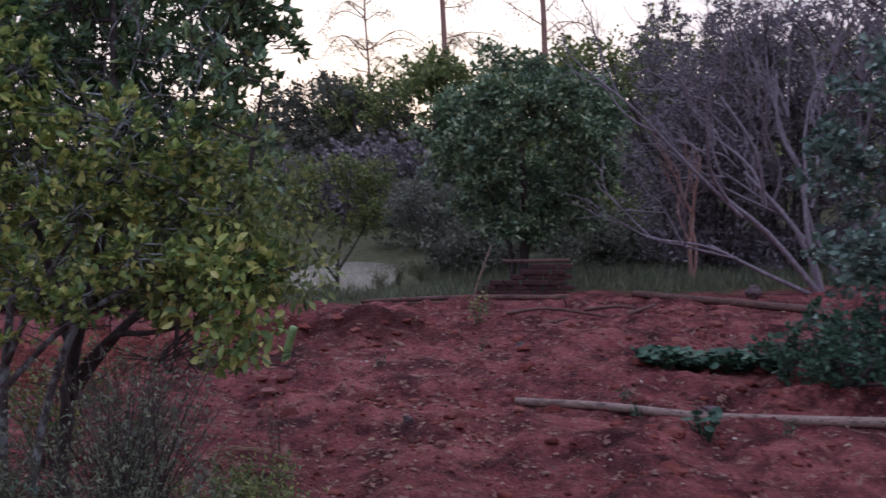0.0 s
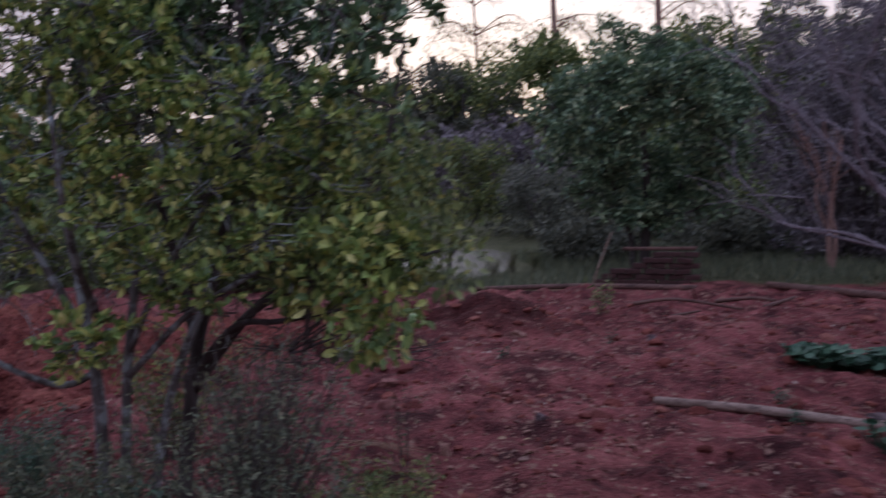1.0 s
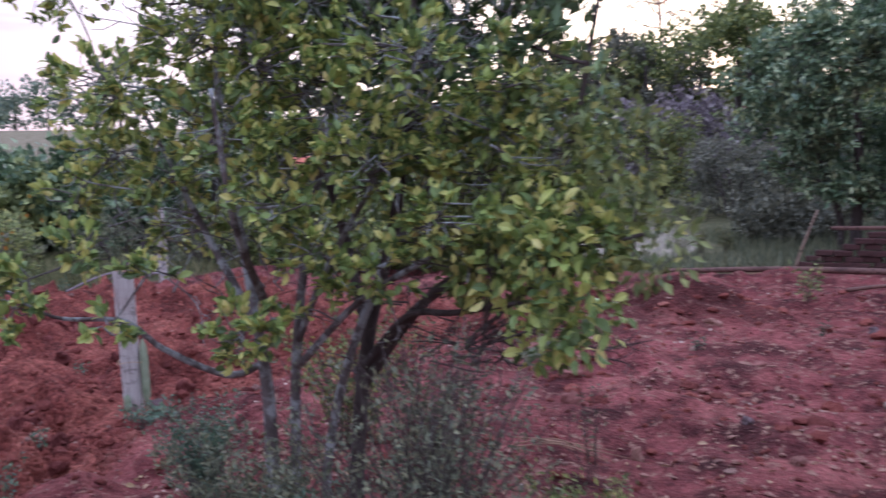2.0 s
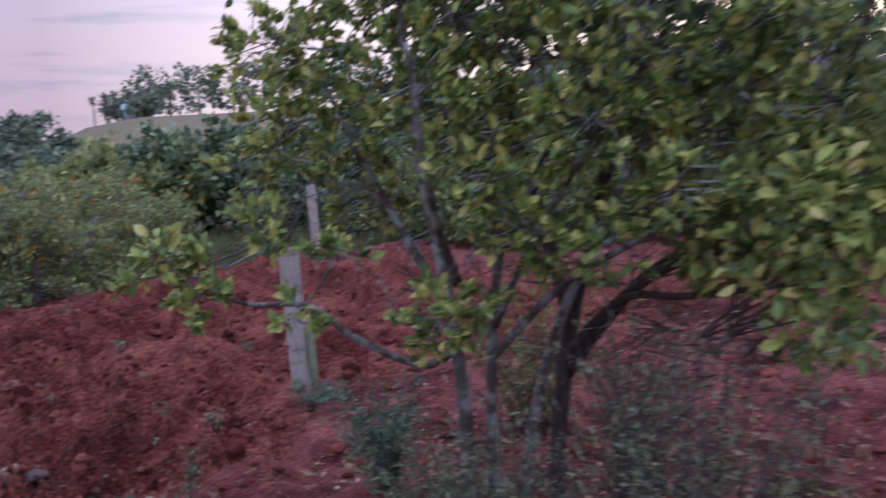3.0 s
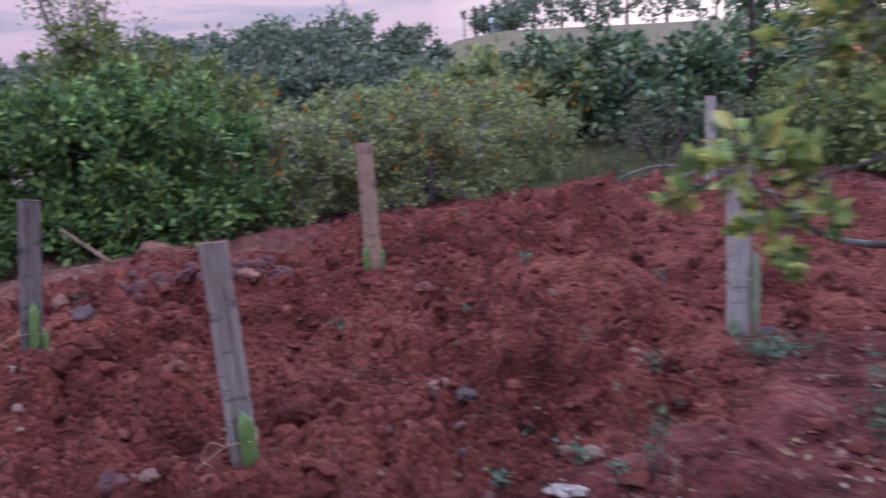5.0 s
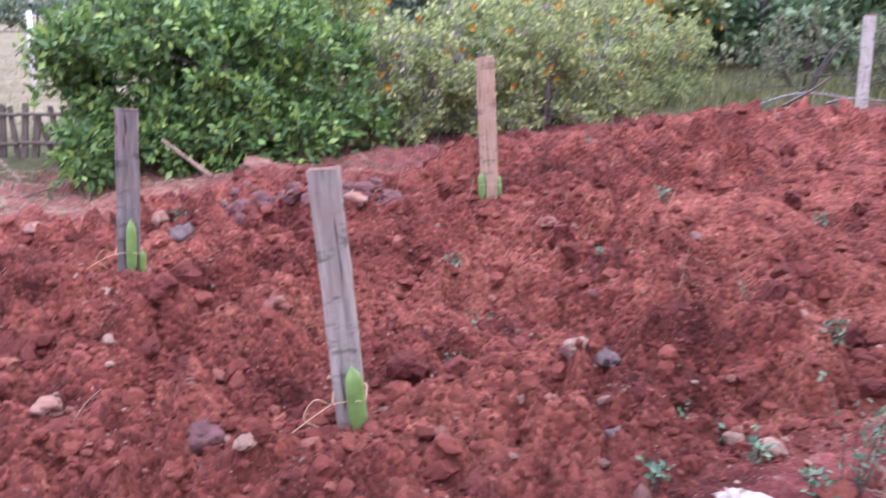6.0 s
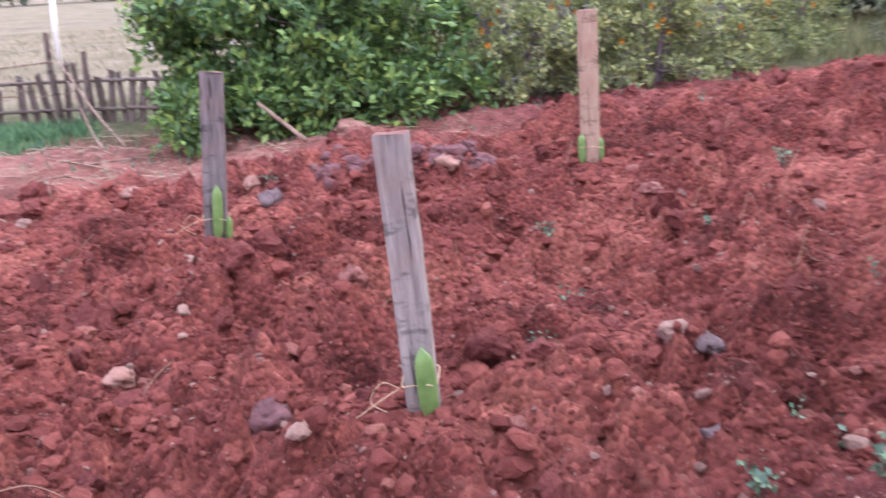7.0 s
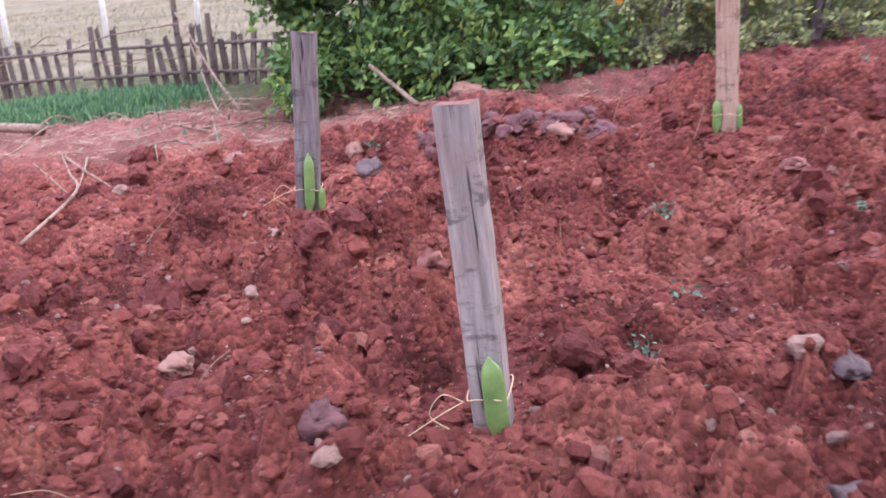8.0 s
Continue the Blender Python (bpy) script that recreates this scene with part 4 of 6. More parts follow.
for cx, cy, cz, cr in ((1.25, -0.50, 1.42, 0.20), (1.10, -0.45, 1.55, 0.20), (0.98, -0.50, 1.32, 0.18), (1.42, -0.58, 1.34, 0.15), (1.30, -0.55, 1.62, 0.16), (0.80, -0.40, 1.45, 0.20), (1.15, -0.50, 1.80, 0.18), (0.75, -0.4, 1.22, 0.14)):
    n = 210
    d = in_ball(n, 0.1)
    size = 0.048 * rng.uniform(0.6, 1.2, n)
    leaves(olive_leaves, np.array([cx, cy, cz]) + d * cr, d + rng.normal(size=(n, 3)) * 0.6, size, size * 0.5, 0.3)
low_twigs, low_leaves = Soup(), Soup()
for a in np.linspace(0, 2 * np.pi, 14, endpoint=False):
    tip = np.array([1.06 + 0.2 * math.cos(a), -0.57 + 0.12 * math.sin(a), 1.22 + 0.16 * math.sin(2.3 * a + 1)])
    low_twigs.add(*tube(curve_through([(0.70, -0.40, 0.95), (0.78, -0.47, 0.98 + 0.05 * math.cos(a)), tip], 4), 0.0035, 4, False))
low_branch = part("low_branch", low_twigs, BARK_B, dark_tree)
part("foliage", olive_leaves, LEAF_OLIVE, dark_tree, "olive green outer leaves")
for cx, cy, cz, cr in ((0.82, -0.55, 0.98, 0.17), (0.98, -0.58, 1.08, 0.16), (1.02, -0.62, 0.92, 0.15), (0.92, -0.65, 1.16, 0.13), (0.74, -0.5, 1.12, 0.13), (1.08, -0.56, 1.14, 0.11), (0.9, -0.55, 0.84, 0.12), (0.62, -0.4, 1.0, 0.12)):
    n = 130
    d = in_ball(n, 0.2)
    size = 0.058 * rng.uniform(0.6, 1.2, n)
    leaves(low_leaves, np.array([cx + 0.16, cy, cz + 0.20]) + d * cr, d + rng.normal(size=(n, 3)) * 0.6, size, size * 0.55, 0.3, True)
part("young_leaves", low_leaves, LEAF_YELLOW, low_branch, "bright green young leaves")

# ---- plants close to the camera ----
def weed(name, label, base, r, tall, stalks, leaf_n, leaf, leaf_len, leaf_wide, spread=0.6, category="weed", group="", fine=False, bark=None):
    """Stalks that fan out from one foot, with leaves along them."""
    root = thing(name, label, category, (base[0], base[1], hz(base[0], base[1])), group)
    wood, green = Soup(), Soup()
    for _ in range(stalks):
        d = in_ball(1, 0.2)[0] * r
        tip = np.array([d[0], d[1], tall * rng.uniform(0.55, 1.0)])
        mid = np.array([d[0] * spread * 0.6, d[1] * spread * 0.6, tip[2] * 0.5]) + rng.normal(size=3) * 0.04 * tall
        foot = np.array([d[0] * 0.25, d[1] * 0.25, -0.02])
        line = curve_through([foot, mid, tip], 6)
        stalk = tube(line, np.linspace(0.004, 0.0012, len(line)) * max(0.5, min(2.5, tall)), 4, False)
        if stalks > 12:
            wood.add(*stalk)
        else:
            part("stalk", Soup().add(*stalk), bark or BARK_B, root)
        k = max(2, leaf_n // stalks)
        at = line[rng.integers(3, len(line), k)] + rng.normal(size=(k, 3)) * leaf_len * 0.5
        size = leaf_len * rng.uniform(0.55, 1.2, k)
        leaves(green, at, rng.normal(size=(k, 3)) + np.array([0, 0, 0.4]), size, size * leaf_wide / leaf_len, 0.3, fine)
    if stalks > 12:
        part("stalk", wood, bark or BARK_B, root, kind="stuff")
    part("foliage", green, leaf, root)
    return root


weed("dry_shrub", "grey-green feathery dry shrub under the citrus tree", (-0.96, 2.86), 0.40, 0.95, 120, 4800, LEAF_DULL, 0.024, 0.009)
weed("dry_shrub", "dark feathery weed beside the path", (-0.75, 2.62), 0.34, 0.62, 90, 4600, LEAF_DULL, 0.024, 0.009)
weed("dry_shrub", "grey-green feathery weed on the plot's edge", (-1.31, 2.58), 0.3, 0.55, 80, 5000, LEAF_BLUE, 0.024, 0.010)
weed("dry_shrub", "dark green weedy shrub on the plot's edge", (-0.66, 3.21), 0.34, 0.46, 110, 7000, LEAF_OLIVE, 0.026, 0.010)
weed("dry_shrub", "dark grey-green weedy shrub by the tree", (-1.52, 2.95), 0.34, 0.62, 110, 7000, LEAF_DULL, 0.025, 0.010)
weed("blue_weed", "bluish green bushy weed on bare soil", (-2.36, 3.78), 0.26, 0.45, 60, 3200, LEAF_BLUE, 0.024, 0.011)
weed("dry_shrub", "dark twiggy undergrowth below the trees", (-1.44, 4.04), 0.42, 0.75, 60, 1600, LEAF_DULL, 0.035, 0.014)
weed("dry_shrub", "dark twiggy undergrowth behind the trees", (-2.14, 4.73), 0.45, 0.75, 60, 1600, LEAF_OLIVE, 0.04, 0.016)
weed("blue_weed", "bluish green weed by the post", (-3.5, 4.75), 0.24, 0.11, 18, 200, LEAF_BLUE, 0.03, 0.014)
weed("blue_weed", "low bluish weed at the foot of the pale post", (-3.62, 4.95), 0.30, 0.11, 24, 260, LEAF_BLUE, 0.032, 0.014)
for rx, ry, rt in ((-3.60, 15.48, 0.5), (-1.45, 15.6, 0.4), (-1.17, 16.50, 0.55), (-0.71, 16.10, 0.5), (-2.3, 15.0, 0.25)):
    weed("reed_clump", "grey-green reeds standing at the pond's edge", (rx, ry), 0.26, rt, 34, 420, GRASS_BLADE, 0.09, 0.012, group="reeds")
weed("thin_weed", "thin upright weed with few leaves", (-0.85, 4.60), 0.10, 0.62, 8, 90, LEAF_DULL, 0.03, 0.01)
weed("thin_weed", "thin upright weed in loose soil", (-3.05, 3.35), 0.12, 0.36, 8, 110, LEAF_BLUE, 0.03, 0.012)

SPROUTS = [(-4.75, 3.28, 0.10), (-4.55, 3.02, 0.09), (-4.31, 4.34, 0.11), (-5.52, 5.02, 0.12), (-3.69, 3.36, 0.14), (-4.95, 4.10, 0.09), (-3.45, 3.05, 0.10), (-3.30, 3.30, 0.09),
           (-3.55, 3.42, 0.10), (-4.16, 2.98, 0.10), (-5.39, 3.52, 0.09), (-3.10, 3.28, 0.08), (-7.35, 5.9, 0.12), (-6.76, 7.38, 0.14), (-3.7, 4.15, 0.10), (-3.9, 5.5, 0.11),
           (-4.9, 5.7, 0.11), (-7.2, 2.55, 0.12), (-0.57, 7.31, 0.11), (0.32, 8.29, 0.14), (1.35, 5.77, 0.11), (1.30, 6.09, 0.10), (2.09, 5.09, 0.11), (-1.81, 5.77, 0.10)]
for sx, sy, sh in SPROUTS:
    weed("sprout", "small grey-green sprout wilting on red soil", (sx, sy), sh * 0.8, sh, 7, 42, LEAF_BLUE if sx < -2 else LEAF_SQUASH, 0.030, 0.016, group="sprouts")
weed("sapling", "pale green sapling on bare soil", (0.32, 10.31), 0.26, 0.42, 12, 120, LEAF_OLIVE, 0.07, 0.026)

# ---- stones and loose wood in the plot ----
for label, x, y, r, mat, tall, wide in (
        ("white weathered stone at the plot's edge", -3.20, 3.12, 0.075, WHITE_STONE, 0.5, 1.4), ("pale flat stone in tilled soil", -4.95, 1.57, 0.075, PALE_STONE, 0.5, 1.1),
        ("pale stone beyond the posts", -6.62, 3.50, 0.13, PALE_STONE, 0.55, 1.3), ("pale stone under the bush", -8.25, 3.35, 0.17, PALE_STONE, 0.55, 1.2),
        ("grey stone half sunk in soil", -4.04, 3.36, 0.075, GREY_STONE, 0.8, 1.0), ("dark grey stone in tilled soil", -3.62, 3.05, 0.06, GREY_STONE, 0.8, 1.0),
        ("dark grey stone in tilled soil", -3.93, 2.98, 0.05, GREY_STONE, 0.8, 1.0), ("broken grey lump of soil and stone", -4.24, 3.36, 0.085, DARK_CLOD, 0.8, 1.0), ("dark purple-grey lump half sunk in soil", -4.47, 1.98, 0.125, DARK_CLOD, 0.6, 1.2),
        ("grey stone in tilled soil", -4.25, 1.95, 0.055, GREY_STONE, 0.8, 1.0), ("reddish brick fragment in soil", -3.85, 1.35, 0.05, RED_STONE, 0.9, 0.8),
        ("purple-red stone standing in a hollow", -5.02, 2.44, 0.085, RED_STONE, 1.3, 0.7), ("dark stone beside the dark post", -6.75, 2.45, 0.10, GREY_STONE, 0.8, 1.0),
        ("pale stone beside the dark post", -7.3, 2.45, 0.10, PALE_STONE, 0.8, 0.9), ("orange-red clod on the plot", -5.6, 4.25, 0.08, RED_STONE, 0.6, 1.3),
        ("pale flat stone near the field edge", -7.6, 1.75, 0.13, PALE_STONE, 0.4, 1.3), ("pale slab standing in bare soil", -0.72, 5.13, 0.085, PALE_STONE, 1.3, 0.5),
        ("pale round stone by the soil mound", -0.54, 8.59, 0.085, PALE_STONE, 0.7, 1.2), ("red stone on bare soil", -1.22, 5.84, 0.10, RED_STONE, 0.9, 1.0),
        ("red clod on bare soil", -1.31, 6.30, 0.08, RED_STONE, 0.6, 1.3), ("dark stone on bare soil", -0.20, 5.54, 0.055, GREY_STONE, 0.9, 1.0),
        ("dark stone on bare soil", 0.70, 8.23, 0.08, GREY_STONE, 0.7, 1.0), ("flat stone on bare soil", 1.12, 9.51, 0.11, RED_STONE, 0.4, 1.4),
        ("dark round stone at the yard's edge", 4.21, 11.92, 0.16, GREY_STONE, 1.0, 1.0), ("pale stone on bare soil", -0.16, 6.94, 0.07, RED_STONE, 0.5, 1.3),
        ("pale chip of stone on soil", -2.00, 6.58, 0.07, PALE_STONE, 0.4, 1.4), ("pale chip of stone on soil", -0.95, 8.03, 0.04, PALE_STONE, 0.8, 1.0),
        ("flat purple-grey stone slab in the soil", 1.92, 6.17, 0.19, GREY_STONE, 0.12, 1.2), ("reddish stone on bare soil", -0.48, 6.35, 0.05, RED_STONE, 0.7, 1.2)):
    stone(label, x, y, r, mat, "stone", tall, wide)


def lying(name, label, points, r0, r1, mat, category="stick", group="", sides=7):
    """A stick or pole along points given as x, y and height over the soil."""
    line = curve_through([(x, y, hz(x, y) + h) for x, y, h in points], 6)
    p = line[0].copy()
    s = Soup().add(*tube(line - p, np.linspace(r0, r1, len(line)), sides))
    ob = part(name, s, mat, None, "", True)
    ob.location = p
    return tagged(ob, label, category, group)


lying("bamboo_pole", "long pale wooden pole lying on bare soil", [(0.54, 6.21, 0.022), (1.15, 5.96, 0.016), (1.75, 5.70, 0.022), (2.35, 5.48, 0.016), (3.5, 5.05, 0.02)], 0.030, 0.036, POLE, "pole", sides=10)
lying("log", "long thin dark log along the yard's edge", [(-1.45, 12.9, 0.04), (0.1, 12.5, 0.04), (1.65, 12.15, 0.04)], 0.035, 0.045, LOG, "log", "edge logs")
lying("log", "long reddish log along the yard's edge", [(2.6, 12.35, 0.05), (3.6, 11.5, 0.05), (4.7, 10.6, 0.05)], 0.05, 0.06, LOG, "log", "edge logs")
for pts, r in (([(0.67, 10.31, 0.03), (1.16, 10.28, 0.05), (1.92, 10.42, 0.03)], 0.03), ([(1.74, 11.18, 0.05), (2.08, 10.82, 0.10), (2.31, 10.62, 0.03)], 0.035), ([(2.14, 10.40, 0.03), (2.59, 10.85, 0.08)], 0.035),
               ([(1.57, 11.64, 0.02), (1.47, 11.25, 0.14)], 0.02), ([(1.06, 9.85, 0.02), (1.38, 10.02, 0.04)], 0.025)):
    lying("broken_stick", "short broken branch on bare soil", pts, r * 0.8, r * 0.5, LOG, "stick", "broken branches")
for k in range(34):
    x, y = rng.uniform(-8.6, -3.2), rng.uniform(1.0, 7.0)
    a, long = rng.uniform(0, math.pi), rng.uniform(0.08, 0.28)
    lying("straw", "dry straw stalk on tilled soil", [(x, y, 0.02), (x + long * 0.5 * math.cos(a), y + long * 0.5 * math.sin(a), 0.05), (x + long * math.cos(a), y + long * math.sin(a), rng.uniform(0.01, 0.07))], 0.0022, 0.0013, STRAW, "straw", "straw stalks", 4)
for x, y, h in ((-6.25, 4.05, 0.26), (-5.35, 4.25, 0.2), (-4.75, 4.05, 0.22), (-6.9, 3.9, 0.2), (-5.1, 4.6, 0.2), (-4.35, 3.95, 0.2)):
    lying("straw", "upright dry stalk in tilled soil", [(x, y, 0.0), (x + 0.03, y + 0.03, h * 0.5), (x + 0.02, y + 0.08, h)], 0.0026, 0.0015, STRAW, "straw", "straw stalks", 4)
lying("dead_branch", "crooked dead branch on red soil", [(-6.46, 0.73, 0.02), (-6.95, 0.91, 0.05), (-7.3, 0.82, 0.14), (-7.5, 0.75, 0.28)], 0.010, 0.005, STICK, "branch", "dead branches")
lying("dead_branch", "crooked dead branch on red soil", [(-6.95, 0.91, 0.05), (-7.15, 0.86, 0.10), (-7.4, 0.62, 0.20)], 0.008, 0.004, STICK, "branch", "dead branches")
lying("dead_branch", "long dead branch leaning on the fence", [(-9.15, 1.74, 0.02), (-9.7, 1.55, 0.28), (-10.2, 1.38, 0.52), (-10.6, 1.25, 0.72)], 0.013, 0.007, STICK, "branch", "dead branches")
lying("dead_branch", "long dead branch leaning on the fence", [(-9.12, 1.58, 0.02), (-9.6, 1.50, 0.18), (-10.3, 1.36, 0.46)], 0.011, 0.006, STICK, "branch", "dead branches")
lying("dead_branch", "thin dead branch across the fence top", [(-10.6, 1.25, 0.62), (-10.9, 0.6, 0.55), (-11.1, 0.1, 0.42), (-11.0, -0.6, 0.40)], 0.008, 0.004, STICK, "branch", "dead branches")
lying("dead_branch", "pale stick leaning out of the bush", [(-8.12, 2.98, 0.02), (-8.5, 2.72, 0.34)], 0.018, 0.014, STICK, "branch", "dead branches")
lying("dead_branch", "pale thick branch on the field edge", [(-9.0, 0.3, 0.04), (-9.3, -0.2, 0.10), (-9.6, -0.9, 0.12)], 0.04, 0.03, STICK, "branch", "dead branches")
for k in range(9):
    x, y = -11.2 + rng.normal() * 0.15, rng.uniform(-1.2, 1.2)
    d, h0 = rng.choice([-1, 1]) * rng.uniform(0.4, 1.0), rng.uniform(0.25, 0.5)
    lying("dead_branch", "dead twig tangled along the fence top", [(x, y, h0), (x + 0.1, y + d * 0.5, h0 + rng.normal() * 0.1), (x + rng.normal() * 0.1, y + d, h0 + rng.normal() * 0.08)], 0.006, 0.003, STICK, "branch", "dead branches", 5)
for k in range(14):
    x, y = rng.uniform(-9.8, -7.6), rng.uniform(-0.4, 1.8)
    a, long = rng.uniform(0, math.pi), rng.uniform(0.3, 0.8)
    lying("dead_branch", "thin dead twig on red soil", [(x, y, 0.02), (x + long * 0.5 * math.cos(a), y + long * 0.5 * math.sin(a), 0.05), (x + long * math.cos(a), y + long * math.sin(a), 0.03)], 0.009, 0.004, STICK, "branch", "dead branches", 5)
for pts in ([(-9.0, 9.3, 0.05), (-8.5, 9.9, 0.22), (-8.0, 10.4, 0.12)], [(-8.9, 10.2, 0.04), (-8.3, 9.9, 0.30), (-7.9, 9.7, 0.42)], [(-8.6, 10.6, 0.05), (-8.1, 10.3, 0.15), (-7.5, 10.1, 0.10)]):
    lying("dead_branch", "pale grey dead branch beyond the tilled plot", pts, 0.018, 0.008, BARK_GREY, "branch", "dead branches", 6)
stub = thing("green_stump", "pale yellow-green cut stem standing in soil", "stump", (-1.45, 7.54, hz(-1.45, 7.54)))
part("stem", Soup().add(*tube(curve_through([(0, 0, -0.05), (0.02, 0, 0.15), (0.09, 0, 0.38)], 5), [0.042] * 5 + [0.036] * 6, 10)), CACTUS, stub, "", True)

# ---- bushes round the plot ----
def bush(name, label, base, size, clump_r, n, leaf, leaf_len, leaf_wide, count, bark=BARK_B, category="bush", bias=0.35, group="", stems=5, twig_r=0.004, low=0.5, fine=False, plain=False):
    sx, sy, sz = size
    st = []
    for k in range(stems):
        a = 2 * math.pi * k / stems + rng.uniform(0, 1)
        st.append([(0.1 * sx * math.cos(a), 0.1 * sy * math.sin(a), -0.1, 0.03), (0.2 * sx * math.cos(a), 0.2 * sy * math.sin(a), 0.4 * sz, 0.024), (0.5 * sx * math.cos(a), 0.5 * sy * math.sin(a), 1.2 * sz, 0.012)])
    cl = [(x, y, max(clump_r * 0.6, z), r) for x, y, z, r in egg(n, (0, 0, sz * (1 - low) + sz * low), (sx, sy, sz), clump_r, bias)]
    cl += [(sx * p[0], sy * p[1], clump_r * rng.uniform(0.5, 0.9), clump_r) for p in in_ball(n // 3, 0.6)]
    return tree(name, label, (base[0], base[1], hz(base[0], base[1])), st, cl, bark, leaf, leaf_len, leaf_wide, count, group, fine, twig_r, category, plain=plain)


bush("green_bush", "large dense glossy dark green bush by the plot", (-9.42, 3.40), (1.0, 1.45, 0.72), 0.34, 66, LEAF_BUSH, 0.092, 0.05, 31000, bias=0.5)
bush("green_bush", "tall yellowish green bush behind the dark one", (-11.2, 4.2), (1.2, 1.7, 0.98), 0.40, 46, LEAF_OLIVE, 0.10, 0.05, 13000, bias=0.5)
HEDGE = [(-9.45, 5.35, 1.3), (-9.55, 6.2, 1.42), (-9.6, 7.05, 1.45), (-9.9, 7.9, 1.45), (-10.3, 8.8, 1.4), (-10.6, 9.7, 1.35)]
for k, (x, y, tall) in enumerate(HEDGE):
    hedge = bush("flowering_hedge_bush", "stalky yellow-green hedge bush with orange flowers", (x, y), (0.62, 0.66, tall / 2), 0.25, 40, LEAF_GOLD, 0.07, 0.032, 8000, bark=BARK_GREY, bias=0.3, group="flowering hedge", stems=8)
    petals = Soup()
    n = 11
    at = np.stack([rng.uniform(0.1, 0.75, n), rng.uniform(-0.6, 0.5, n), rng.uniform(0.35, 1.0, n) * tall], -1)
    for c in at:
        m = 9
        aa = np.linspace(0, 2 * np.pi, m, endpoint=False)
        leaves(petals, np.repeat(c[None], m, 0), np.stack([0.6 + 0 * aa, np.cos(aa), np.sin(aa)], -1), 0.04, 0.026, 0.2)
    part("blossom", petals, FLOWER, hedge, "small orange flowers")
bush("weedy_bush", "greyish green weedy bush at the plot's far corner", (-9.6, 11.4), (0.8, 1.0, 0.6), 0.3, 26, LEAF_DULL, 0.07, 0.02, 2600)
bush("weedy_bush", "greyish green weedy bush at the plot's far corner", (-8.9, 12.6), (0.9, 0.9, 0.5), 0.3, 24, LEAF_DULL, 0.07, 0.02, 2200)

# ---- trees beyond the yard ----
R = (1.18, 14.9, 0.0)
tree("round_tree", "dense rounded dark green tree behind a brick edging", R,
     [[(0, 0, -0.1, 0.10), (0.0, 0, 0.5, 0.09), (0.05, 0, 1.2, 0.075), (0.0, 0, 2.2, 0.05), (0.0, 0, 3.4, 0.02)], [(-0.2, 0.1, -0.1, 0.06), (-0.22, 0.1, 0.6, 0.05), (-0.5, 0.1, 1.5, 0.03), (-0.9, 0, 2.3, 0.015)],
      [(0.02, 0, 0.7, 0.06), (0.5, 0.1, 1.3, 0.04), (1.0, 0.1, 2.2, 0.018)]],
     egg(60, (0.0, 0.1, 2.5), (1.66, 1.4, 1.58), 0.48, 0.6) + [(-0.15, -0.6, 1.05, 0.40), (-0.5, -0.5, 1.15, 0.4), (0.8, -0.4, 1.1, 0.40), (1.1, -0.2, 1.3, 0.42), (0.25, 0, 3.85, 0.45), (-0.9, -0.3, 1.4, 0.42)],
     BARK_B, LEAF_ROUND, 0.115, 0.06, 27000, twig_r=0.006)
tree("small_tree", "slender small tree with sparse grey-green leaves", (-2.19, 15.30, 0.0),
     [[(0, 0, -0.1, 0.035), (0.02, 0, 0.5, 0.03), (0.15, 0, 1.2, 0.02), (0.3, 0, 2.0, 0.01)], [(0, 0, 0.1, 0.03), (-0.35, 0, 0.6, 0.022), (-0.65, 0, 1.2, 0.012)], [(0.02, 0, 0.3, 0.03), (0.3, 0, 0.7, 0.02), (0.6, 0.1, 1.2, 0.01)]],
     egg(26, (0.05, 0, 1.75), (0.95, 0.7, 0.85), 0.34, 0.2), BARK_B, LEAF_OLIVE, 0.095, 0.04, 5000)
tree("small_tree", "slender yellowish green tree by the pond", (-4.55, 15.6, 0.0),
     [[(0, 0, -0.1, 0.05), (0.05, 0, 0.8, 0.04), (0.1, 0, 2.0, 0.02)], [(0, 0, 0.3, 0.03), (0.4, 0, 1.0, 0.02), (0.7, 0, 1.8, 0.01)]],
     egg(26, (0.2, 0, 1.75), (0.95, 0.8, 0.95), 0.36, 0.25), BARK_B, LEAF_GOLD, 0.095, 0.045, 6500)
bush("ivy_bush", "dense dark bluish green bush at the yard's edge", (4.0, 6.75), (1.0, 1.0, 1.45), 0.36, 56, LEAF_IVY, 0.08, 0.06, 13000, bias=0.45)
bush("ivy_bush", "low green leafy bush beside the pole", (3.15, 6.54), (0.62, 0.55, 0.30), 0.22, 24, LEAF_SQUASH, 0.06, 0.045, 2400, bias=0.2)
bush("ivy_bush", "low green leafy bush beside the pole", (2.88, 6.06), (0.38, 0.32, 0.20), 0.16, 16, LEAF_SQUASH, 0.05, 0.04, 1200, bias=0.2)


